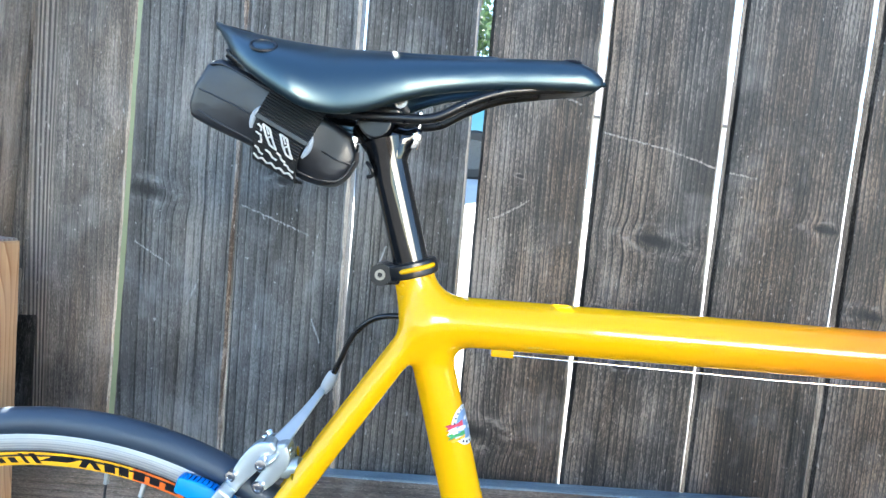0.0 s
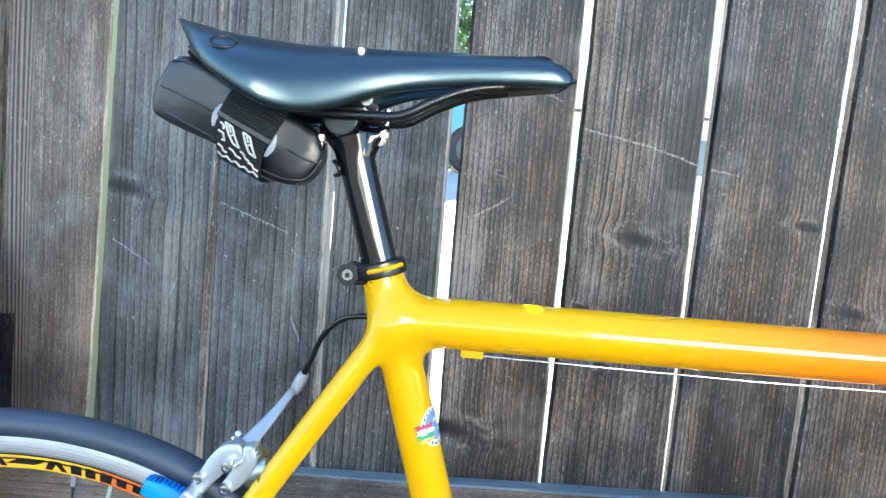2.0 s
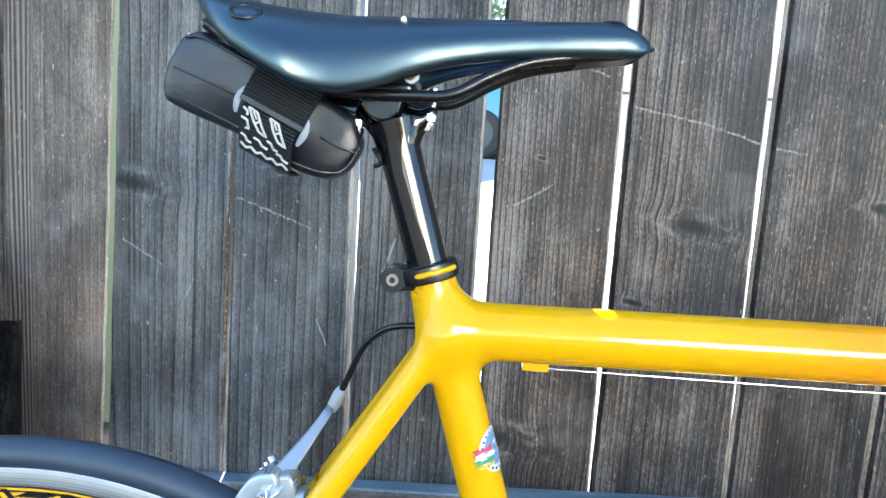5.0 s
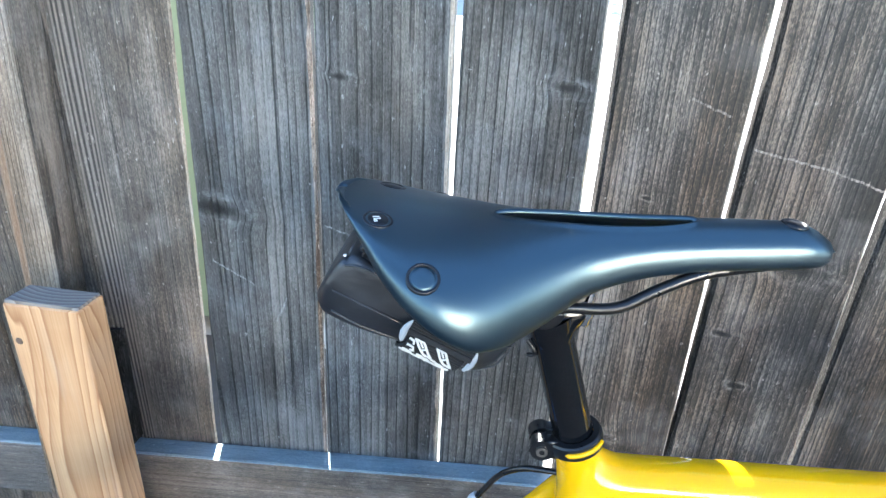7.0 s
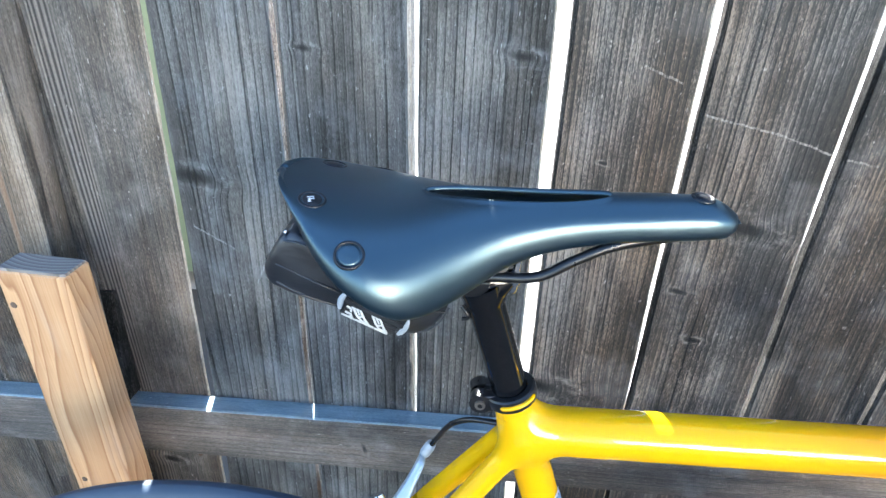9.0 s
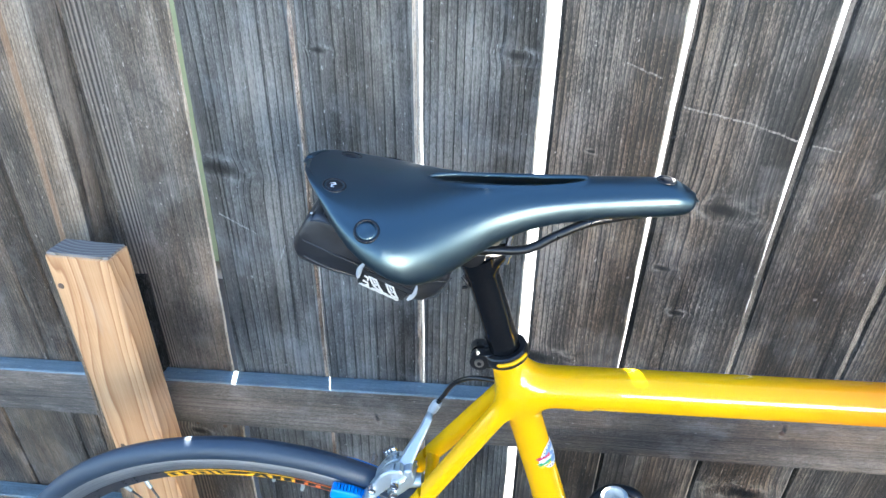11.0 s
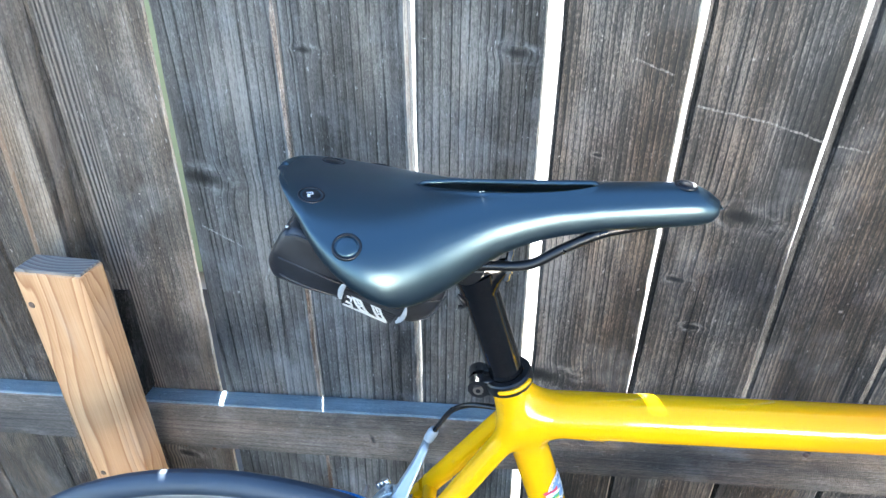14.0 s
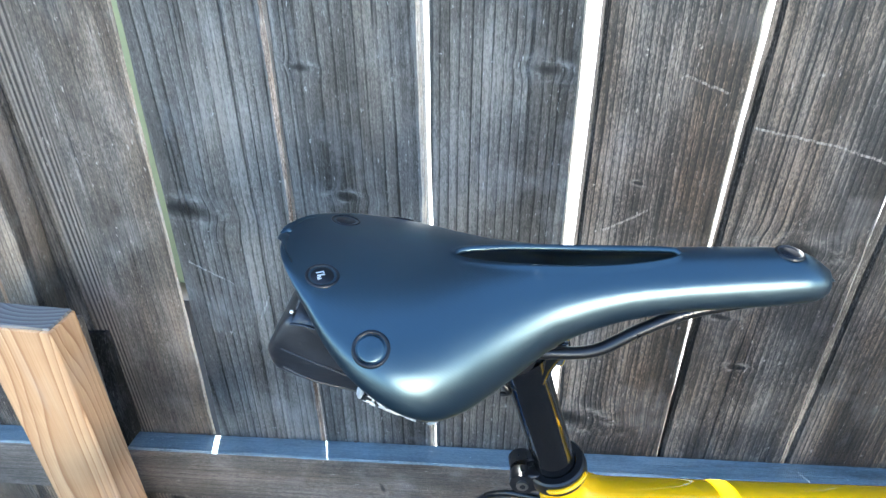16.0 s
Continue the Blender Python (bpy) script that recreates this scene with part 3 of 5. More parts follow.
def board_mesh(name, half, thick, slope_l, slope_r, z_ref, height, seed, mat, parent, inset=0.0, wear=1.0, edge=None, rows=96, left=(0.0022, 0.0022)):
    """A sawn board with slightly wandering, chipped edges and a faint cup; x across, y through, z up."""
    rnd = random.Random(seed)
    verts, faces = [], []
    cup = rnd.uniform(-0.0012, 0.0012)
    for j in range(rows + 1):
        z = height * j / rows
        wl = slope_l * (z - z_ref) + 0.0010 * noise.noise((seed * 3.1, z * 9.0, 0.3)) + 0.0006 * noise.noise((seed * 3.1, z * 60.0, 1.3))
        wr = slope_r * (z - z_ref) + 0.0010 * noise.noise((seed * 5.7, z * 9.0, 2.3)) + 0.0006 * noise.noise((seed * 5.7, z * 60.0, 3.3))
        l, r = -half + wl, half + wr
        chip = 0.0022 + 0.0012 * noise.noise((seed, z * 30.0, 7.0))
        chip_r = chip * wear + (wear - 1.0) * 0.0016 * noise.noise((seed, z * 95.0, 9.0))
        bow = 0.0015 * noise.noise((seed * 1.7, z * 1.5, 5.0))
        ring = [(l, thick), (l, chip - 0.0022 + left[1]), (l + chip - 0.0022 + left[0], 0.0)]
        for s in (0.25, 0.5, 0.75):
            x = l + (r - l) * s
            ring.append((x, cup * 4 * s * (1 - s)))
        ring += [(r - chip_r, 0.0), (r, chip_r), (r - inset * (1.0 if z < 0.7 else inset / 0.012), thick)]
        verts += [(x, y + bow, z) for x, y in ring]
    k = 9
    for j in range(rows):
        for i in range(k):
            a, b = j * k + i, j * k + (i + 1) % k
            faces.append((a, b, b + k, a + k))
    faces += [tuple(range(k))[::-1], tuple(range(rows * k, rows * k + k))]
    ob = mesh_object(name, verts, faces, mat, parent, True)
    ob.data.set_sharp_from_angle(angle=radians(40))
    ob.data.materials.append(shade_edge)
    ob.data.materials.append(edge or lit_worn_edge)
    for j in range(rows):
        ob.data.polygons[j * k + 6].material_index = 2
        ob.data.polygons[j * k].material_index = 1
        # wider left chamfers carry the same painted shade on to the board front
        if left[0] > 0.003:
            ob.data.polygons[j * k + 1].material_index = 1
    return ob


TOP = 1.83
for i, (l, r, sl, sr) in enumerate(BOARDS):
    c = (l + r) / 2
    # boards 8 to 11 darkened beyond their own brown to offset excess light there
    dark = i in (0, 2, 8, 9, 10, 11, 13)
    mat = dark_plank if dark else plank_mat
    if i in KNOTS or i in SCRATCHES:
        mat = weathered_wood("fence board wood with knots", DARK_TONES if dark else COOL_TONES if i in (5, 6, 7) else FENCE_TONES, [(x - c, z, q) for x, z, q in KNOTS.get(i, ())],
                             [(x0 - c, z0, x1 - c, z1) for x0, z0, x1, z1 in SCRATCHES.get(i, ())],
                             ring_pitch=PITCH.get(i, 0.0055), strip=(-0.062, -0.030, 0.0058) if i == 4 else None, scuff=0.45 if i in (5, 6, 7) else 0.3, line_amount={4: 0.5, 5: 1.15, 6: 1.15, 7: 1.3, 8: 1.15, 9: 1.25, 10: 1.35, 11: 1.35}.get(i, 1.0), gloss=0.35 if i in (5, 6, 7) else 0.5)
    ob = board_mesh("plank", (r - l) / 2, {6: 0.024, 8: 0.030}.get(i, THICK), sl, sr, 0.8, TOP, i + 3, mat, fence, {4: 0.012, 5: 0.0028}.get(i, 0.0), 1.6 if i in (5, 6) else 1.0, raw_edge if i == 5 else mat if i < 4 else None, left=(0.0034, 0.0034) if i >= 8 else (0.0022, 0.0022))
    ob.location = (c, FENCE_Y, 0.0)

# unseen boards carry the fence on to both sides and keep stray sun out
run = random.Random(11)
for side, start, stop in ((-1, -1.141, -6.0), (1, 1.104, 6.0)):
    x = start
    i = 40 if side < 0 else 80
    while abs(x) < abs(stop):
        w = run.uniform(0.134, 0.146)
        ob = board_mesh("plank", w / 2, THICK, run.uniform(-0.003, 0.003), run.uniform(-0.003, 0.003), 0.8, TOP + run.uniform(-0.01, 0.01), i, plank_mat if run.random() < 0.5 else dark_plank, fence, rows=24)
        ob.location = (x + side * w / 2, FENCE_Y, 0.0)
        x += side * (w + run.uniform(0.003, 0.007))
        i += 1

RAIL_SLOPE = 0.071
rail_tilt = -math.degrees(math.atan(RAIL_SLOPE))


def rail_bm(width, depth, length, seed):
    bm = bmesh.new()
    n, k = 60, 8
    rings = []
    for j in range(n + 1):
        x = -length / 2 + length * j / n
        e = 0.0016 * noise.noise((x * 5.0, seed, 0.0))
        f = 0.0012 * noise.noise((x * 22.0, seed, 4.0))
        q = 0.004
        sec = [(-depth, -width + q + e), (-depth + q, -width + e), (0, -width + e), (0, e * 0.4 + 0.0), (-depth + q * 1.2, 0.0075 + f), (-depth + 0.002, 0.006 + f), (-depth, 0.002 + f), (-depth + 0.0006, -width * 0.5)]
        rings.append([bm.verts.new((x, y, z)) for y, z in sec])
    for a, b in zip(rings, rings[1:]):
        for i in range(k):
            bm.faces.new((a[i], a[(i + 1) % k], b[(i + 1) % k], b[i]))
    bm.faces.new(rings[0])
    bm.faces.new(rings[-1][::-1])
    bmesh.ops.recalc_face_normals(bm, faces=bm.faces[:])
    return bm


knotted_rail = weathered_wood("fence rail wood with a knot", RAIL_TONES, [(-0.010, 0.700, 0.009), (-0.040, 0.13, 0.008)], along=0, line_amount=0.5)
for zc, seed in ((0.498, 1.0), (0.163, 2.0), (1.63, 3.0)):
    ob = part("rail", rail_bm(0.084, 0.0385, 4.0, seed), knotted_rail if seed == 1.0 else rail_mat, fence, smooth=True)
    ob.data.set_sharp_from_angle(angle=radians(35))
    ob.data.materials.append(skylit_top)
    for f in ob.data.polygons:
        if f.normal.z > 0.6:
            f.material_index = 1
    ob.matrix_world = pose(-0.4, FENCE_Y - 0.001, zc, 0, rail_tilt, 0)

# upright stud and a short leaning board behind the new post
stud = part("stud", box_bm(-0.019, 0.019, -0.042, 0.0, 0.0, 1.8, 0.003), stud_mat, fence)
stud.data.materials.append(plank_mat)
for f in stud.data.polygons:
    if f.normal.x > 0.7:
        f.material_index = 1
stud.matrix_world = pose(-0.7165, 0.7045, 0.02, 0, 3.24, 0)
cleat = part("cleat", box_bm(-0.011, 0.011, -0.02, 0.0, 0.6, 1.02, 0.003), cleat_mat, fence, "orange-brown wooden cleat")
cleat.matrix_world = pose(-0.7520, 0.7050, 0.02, 0, 3.0, 0)
backing = part("backing_board", box_bm(-0.045, 0.045, -0.036, 0.0, 0.0, 0.74, 0.003), stud_mat, fence)
backing.matrix_world = pose(-0.675, 0.6435, 0.0, 0, 3.5, 0)

# guessed block on the rail; dark colour and taper imitate the fading shade there
offcut = prism([(-0.663, 0.484), (-0.621, 0.489), (-0.616, 0.665), (-0.658, 0.661)], FENCE_Y - 0.0375, FENCE_Y - 0.001, 0.002, 2)
for v in offcut.verts:
    if v.co.z > 0.6 and v.co.y < FENCE_Y - 0.02:
        v.co.y += 0.030
part("offcut", offcut, shade_edge, fence, "guessed dark wedge standing in for shade beside the post")

# nail heads
for x, z, on_rail in ((0.297, 0.532, True), (-0.31, 0.5025, False), (-0.55, 0.36, False), (-0.60, 0.36, False)):
    y = FENCE_Y - (0.0405 if on_rail else 0.0005)
    lathe("nail", [(0.0, 0.0018), (0.0026, 0.0014), (0.0036, 0.0), (0.0034, -0.002)], rust_nail, fence, pose(x, y, z, 90, 0, 0), 12)

# ---- new post ----
post = thing("wooden_post", "pale sawn lumber post with grey end grain before the fence", "post", pose(-0.5935, 0.566, 0))
body = part("body", box_bm(-0.0445, 0.0395, 0.0, 0.038, 0.0, 0.7745, 0.003, 3), lumber_mat, post)
cap_bm = box_bm(-0.0425, 0.0375, 0.002, 0.036, 0.7735, 0.7775, 0.0012)
for v in cap_bm.verts:
    if v.co.z > 0.776:
        v.co.z += 0.0015 * noise.noise((v.co.x * 60, v.co.y * 60, 1.0))
part("end_cut", cap_bm, endgrain_mat, post, "grey weathered end grain")
lathe("nail", [(0.0, 0.0012), (0.003, 0.001), (0.0042, 0.0), (0.004, -0.002)], rust_nail, post, pose(-0.036, 0.0, 0.731, 90, 0, 0), 12)
lathe("nail", [(0.0, 0.0012), (0.003, 0.001), (0.0042, 0.0), (0.004, -0.002)], rust_nail, post, pose(-0.03, 0.0, 0.452, 90, 0, 0), 12)


# ---- beyond the fence ----
def house(name, label, x0, x1, y0, y1, base, eave, ridge):
    t = thing(name, label, "house", pose((x0 + x1) / 2, (y0 + y1) / 2, base))
    w, d, h = (x1 - x0) / 2, (y1 - y0) / 2, eave - base
    part("wall", box_bm(-w, w, -d, d, 0, h, 0.01, 1), stucco_mat, t)
    bm = prism([(-d - 0.5, h), (d + 0.5, h), (0, ridge - base)], -w - 0.4, w + 0.4, 0.02, 1)
    bm.transform(Matrix.Rotation(radians(90), 4, "Z"))
    part("roof", bm, shingle_mat, t)
    for k in range(3):
        wx = -w * 0.6 + k * w * 0.6
        win = part("window", box_bm(wx - 0.6, wx + 0.6, -d - 0.03, -d + 0.02, h * 0.38, h * 0.78, 0.01, 1), glass_mat, t)
        part("frame", box_bm(wx - 0.68, wx + 0.68, -d - 0.015, -d + 0.01, h * 0.35, h * 0.81, 0.01, 1), decal_white, win)
    return t


house("house", "pale stucco house with grey shingle roof across the street", -9.0, 9.0, 19.0, 27.0, 1.2, 3.9, 6.2)

car = thing("parked_car", "light blue parked car seen through the fence gap", "car", pose(-1.9, 8.6, 1.2))
side = [(-2.1, 0.28), (-2.15, 0.62), (-1.95, 0.86), (-1.25, 0.93), (-0.75, 1.36), (0.55, 1.40), (1.25, 0.98), (1.95, 0.88), (2.15, 0.62), (2.12, 0.28)]
part("body", prism(side, -0.82, 0.82, 0.07, 3), carblue_mat, car, smooth=True)
for a, b in ((-1.1, -0.18), (-0.08, 0.95)):
    part("window", prism([(a + (0.0 if a < -0.5 else 0.0), 0.95), (a + (0.36 if a < -0.5 else 0.0), 1.30), (b - (0.0 if a < -0.5 else 0.45), 1.32), (b, 0.97)], -0.835, 0.835, 0.01, 1), glass_mat, car)
for wx in (-1.35, 1.35):
    for wy in (-0.78, 0.78):
        wheel = lathe("wheel", [(0.19, -0.10), (0.29, -0.10), (0.32, -0.06), (0.32, 0.06), (0.29, 0.10), (0.19, 0.10)], tyreblack, car, pose(wx, wy, 0.32, 90, 0, 0), 28)
        lathe("rim", [(0.0, -0.09), (0.19, -0.095), (0.2, 0.0), (0.19, 0.095), (0.0, 0.09)], rimdark_mat, wheel, pose(wx, wy, 0.32, 90, 0, 0), 20)

tree = thing("tree", "green leafy street tree across the street", "tree", pose(-1.05, 11.5, 1.2))
tube("trunk", spline([(0, 0, 0), (0.05, 0.02, 1.0), (0.0, 0, 2.0), (0.1, 0.05, 3.3)], 14), [0.14 - 0.007 * i for i in range(14)], bark_mat, tree, sides=12)
rnd = random.Random(5)
for k in range(5):
    a = k * 1.26
    tube("limb", spline([(0.03, 0.02, 1.7 + 0.2 * k), (0.35 * math.cos(a), 0.35 * math.sin(a), 2.3 + 0.15 * k), (0.6 * math.cos(a), 0.6 * math.sin(a), 3.0 + 0.1 * k)], 8), [0.05 - 0.005 * i for i in range(8)], bark_mat, tree, sides=8)
lv, lf = [], []
for k in range(2600):
    c = Vector((rnd.gauss(0, 0.42), rnd.gauss(0, 0.42), rnd.gauss(2.95, 0.42)))
    if noise.noise(c * 1.6) < -0.18:
        continue
    u = Vector((rnd.uniform(-1, 1), rnd.uniform(-1, 1), rnd.uniform(-1, 1))).normalized() * rnd.uniform(0.05, 0.09)
    w = u.orthogonal().normalized() * u.length * 0.45
    q = len(lv)
    lv += [c - u, c - w + u.cross(w) * 1.5, c + u, c + w]
    lf.append((q, q + 1, q + 2, q + 3))
mesh_object("crown", lv, lf, leaf_mat, tree, False)

hedge_v, hedge_f = [], []
for k in range(2200):
    c = Vector((rnd.uniform(-3.4, -0.1), 14.5 + rnd.gauss(0, 0.3), 1.2 + abs(rnd.uniform(0, 0.62)) + 0.1 * noise.noise((k * 0.3, 0, 0))))
    u = Vector((rnd.uniform(-1, 1), rnd.uniform(-1, 1), rnd.uniform(-1, 1))).normalized() * rnd.uniform(0.05, 0.09)
    w = u.orthogonal().normalized() * u.length * 0.5
    q = len(hedge_v)
    hedge_v += [c - u, c - w, c + u, c + w]
    hedge_f.append((q, q + 1, q + 2, q + 3))
tagged(mesh_object("hedge", hedge_v, hedge_f, leaf_mat, None, False), "low clipped green hedge across the street", "hedge", kind="stuff")

shed = thing("shed", "low pale green painted shed beyond the fence", "shed", pose(-2.0, 2.3, 0.1))
part("wall", box_bm(-1.08, 1.08, -0.7, 0.7, 0.0, 1.28, 0.01, 1), greenboard_mat, shed)
part("roof", box_bm(-1.09, 1.09, -0.71, 0.71, 1.284, 1.33, 0.01, 1), shingle_mat, shed)

# unseen reflector behind the camera, guessed as a garage, added for the paint's highlight
garage = thing("garage", "unseen block behind the camera, dark below, bright reflecting metal above", "garage", pose(0.1 + 7.2 * math.sin(radians(30)), 0.4 - 7.2 * math.cos(radians(30)), 0, 0, 0, 24))
part("wall", box_bm(-1.66, 3.3, -5.0, -0.04, 0.0, 1.10, 0.01, 1), brown_board, garage)
clad_bm = prism([(-5.0, 1.104), (0.0, 1.104), (-0.50, 3.40), (-5.0, 3.40)], -3.34, 1.70, 0.004, 1)
clad_bm.transform(Matrix.Rotation(radians(90), 4, "Z"))
part("cladding", clad_bm, white_metal, garage)
part("roof", box_bm(-1.75, 3.40, -5.1, -0.45, 3.404, 3.48, 0.01, 1), shingle_mat, garage)

# ---- bicycle ----
bike_m = pose(0, 0.4476, 0, 0, 0, 4.08)
bicycle = thing("bicycle", "yellow and orange road bicycle standing upright before the fence", "bicycle", bike_m)

AXLE = Vector((-0.3445, 0.0, 0.334))
BB = Vector((0.078, 0.0, 0.275))


def seat_axis(z):
    return Vector((-0.0855 + (0.818 - z) * 0.306, 0.0, z))


HEAD_LO, HEAD_HI = Vector((0.487, 0, 0.655)), Vector((0.447, 0, 0.80))
TT0, TT1 = Vector((-0.072, 0, 0.7682)), Vector((0.455, 0, 0.7746))
R_TT, R_ST, R_SS = 0.0193, 0.0162, 0.0094


def seatstay(side, s):
    """A point on a seat stay, s from 0 at the seat cluster to 1 at the rear drop-out."""
    a, b = Vector((-0.078, 0.0100 * side, 0.7535)), Vector((AXLE.x, 0.064 * side, AXLE.z))
    p = a.lerp(b, s)
    p.y = side * (0.0100 + 0.0540 * min(1.0, max(0.0, s)))
    return p


def surface_net(field, lo, hi, step):
    """A mesh on the zero level of a distance field given on a grid (naive surface nets)."""
    ax = [np.arange(a, b + step, step) for a, b in zip(lo, hi)]
    g = np.stack(np.meshgrid(*ax, indexing="ij"), -1)
    f = field(g)
    n = np.array(f.shape) - 1
    acc, cnt = np.zeros((*n, 3)), np.zeros(n)
    corners = [(i, j, k) for i in (0, 1) for j in (0, 1) for k in (0, 1)]
    sl = lambda c: tuple(slice(c[d], c[d] + n[d]) for d in range(3))
    for a in corners:
        for d in range(3):
            if a[d]:
                continue
            b = list(a)
            b[d] = 1
            fa, fb = f[sl(a)], f[sl(b)]
            cross = (fa < 0) != (fb < 0)
            t = np.where(cross, fa / np.where(cross, fa - fb, 1.0), 0.0)
            p = np.stack([a[e] + (t if e == d else 0.0) * np.ones(n) for e in range(3)], -1)
            acc += p * cross[..., None]
            cnt += cross
    used = cnt > 0
    idx = -np.ones(n, int)
    idx[used] = np.arange(used.sum())
    cell = np.argwhere(used)
    verts = (cell + acc[used] / cnt[used][:, None]) * step + np.array(lo)
    faces = []
    for d in range(3):
        e, h = [(1, 2), (2, 0), (0, 1)][d]
        sa = [slice(1, n[k]) for k in range(3)]
        sa[d] = slice(0, n[d])
        sb = list(sa)
        sb[d] = slice(1, n[d] + 1)
        fa, fb = f[tuple(sa)], f[tuple(sb)]
        cross = np.argwhere((fa < 0) != (fb < 0))
        flip = (fa < 0)[tuple(cross.T)]
        base = cross.copy()
        for k in range(3):
            if k != d:
                base[:, k] += 1
        ue, uh = np.eye(3, dtype=int)[e], np.eye(3, dtype=int)[h]
        q = np.stack([idx[tuple((base - ue - uh).T)], idx[tuple((base - uh).T)], idx[tuple(base.T)], idx[tuple((base - ue).T)]], 1)
        q[~flip] = q[~flip][:, ::-1]
        faces.append(q)
    return verts, np.concatenate(faces).tolist()


def smoothed(verts, faces, rounds):
    """Evens out the small steps of the net, so that gloss runs smoothly over it."""
    v, f = np.array(verts, float), np.array(faces)
    for k in range(rounds):
        total, count = np.zeros_like(v), np.zeros(len(v))
        for i in range(4):
            for j in (1, 3):
                np.add.at(total, f[:, i], v[f[:, (i + j) % 4]])
                np.add.at(count, f[:, i], 1)
        v += (0.5 if k % 2 == 0 else -0.47) * (total / np.maximum(count, 1)[:, None] - v)
    return v


def capsule(g, a, b, ra, rb=None):
    a, b = np.array(a), np.array(b)
    rb = ra if rb is None else rb
    ab = b - a
    t = np.clip(((g - a) @ ab) / (ab @ ab), 0, 1)
    return np.linalg.norm(g - a - t[..., None] * ab, axis=-1) - (ra + (rb - ra) * t)


def blend(a, b, k):
    h = np.clip(0.5 + 0.5 * (b - a) / k, 0, 1)
    return b + (a - b) * h - k * h * (1 - h)


def cluster_field(g):
    st = capsule(g, seat_axis(0.812), seat_axis(0.56), 0.0158, R_ST)
    tt = capsule(g, TT0 + (TT1 - TT0) * 0.02, TT1, R_TT)
    f = blend(st, tt, 0.019)
    stays = None
    for s in (-1, 1):
        c = capsule(g, seatstay(s, -0.02), seatstay(s, 0.5), 0.0100, R_SS)
        stays = c if stays is None else blend(stays, c, 0.003)
    f = blend(f, stays, 0.011)
    # cut square: the open top of the seat tube, and the ends that run on as plain tubes
    up = np.array((seat_axis(0.9) - seat_axis(0.8)).normalized())
    top = (g - np.array(seat_axis(0.8050))) @ up
    bore = capsule(g, seat_axis(0.76), seat_axis(0.9), 0.0138)
    f = np.maximum(f, top)
    f = np.maximum(f, -bore)
    return f


cv, cf = surface_net(cluster_field, (-0.155, -0.046, 0.622), (0.06, 0.046, 0.822), 0.0017)
mesh_object("seat_lug", smoothed(cv, cf, 24).tolist(), cf, paint_mat, bicycle, True, "glossy yellow welded seat cluster")
tube("top_tube", [Vector((0.052, 0, 0)) + Vector((0, 0, TT0.z + (0.052 - TT0.x) / (TT1.x - TT0.x) * (TT1.z - TT0.z))), TT1], R_TT, paint_mat, bicycle, "glossy tube fading from yellow to orange", 40)
tube("seat_tube", [seat_axis(0.63), BB], R_ST + 0.0002, paint_mat, bicycle, "glossy yellow tube", 36)
tube("down_tube", [BB, Vector((0.468, 0, 0.722))], 0.0215, paint_mat, bicycle, "glossy orange tube", 36)
tube("head_tube", [HEAD_LO, HEAD_HI], 0.0185, paint_mat, bicycle, "glossy orange tube", 32)
lathe("bottom_bracket_shell", [(0.0, -0.034), (0.021, -0.034), (0.0215, -0.03), (0.0215, 0.03), (0.021, 0.034), (0.0, 0.034)], paint_mat, bicycle, axis_frame(BB, (0, 1, 0)), 32)
for s in (-1, 1):
    tube("seat_stay", [seatstay(s, 0.27 + 0.73 * i / 12) for i in range(13)], [R_SS - 0.0002 * i for i in range(13)], paint_mat, bicycle, "glossy yellow stay", 24)
    tube("chain_stay", spline([BB + Vector((-0.015, 0.02 * s, 0)), (-0.06, 0.032 * s, 0.287), (-0.2, 0.052 * s, 0.31), (AXLE.x, 0.064 * s, AXLE.z)], 14), [0.0105 - 0.0002 * i for i in range(14)], paint_mat, bicycle, "glossy yellow stay", 20)
    part("dropout", prism([(AXLE.x - 0.016, AXLE.z - 0.018), (AXLE.x + 0.02, AXLE.z - 0.012), (AXLE.x + 0.03, AXLE.z + 0.012), (AXLE.x + 0.004, AXLE.z + 0.022), (AXLE.x - 0.016, AXLE.z + 0.01)], 0.0625 * s - 0.0025, 0.0625 * s + 0.0025, 0.001, 1), alloy_mat, bicycle)
# brake bridge, cable guide and inner cable below the top tube
BR = 0.255
tube("brake_bridge", [seatstay(-1, BR), seatstay(1, BR)], 0.0068, paint_mat, bicycle, "glossy yellow bridge", 20, up=(0, 0, 1))
part("cable_guide", box_bm(-0.016, 0.0015, -0.0045, 0.0045, 0.7445, 0.7515, 0.0015), paint_mat, bicycle)
tube("brake_cable", [(0.0, 0, 0.7462), (0.2, 0, 0.7466), (0.42, 0, 0.751)], 0.0008, steel_mat, bicycle, "bare steel cable", 8)

# seat post, clamp collar
post_top = 0.8925
tube("seat_post", [seat_axis(0.77), seat_axis(0.80), seat_axis(0.84), seat_axis(0.87), seat_axis(0.884), seat_axis(post_top), seat_axis(post_top + 0.009)],
     [0.0136, 0.0136, 0.0136, 0.0136, 0.0138, 0.0150, 0.0165], carbon_mat, bicycle, "gloss black carbon seat post", 40)
collar = axis_frame(seat_axis(0.8060), seat_axis(0.9) - seat_axis(0.8))
clamp = lathe("seat_clamp", [(0.0150, -0.0058), (0.0186, -0.0058), (0.0197, -0.0046), (0.0202, 0.0), (0.0197, 0.0046), (0.0186, 0.0058), (0.0142, 0.0058), (0.0139, 0.004)], black_alloy, bicycle, collar, 48, "black anodised seat clamp")
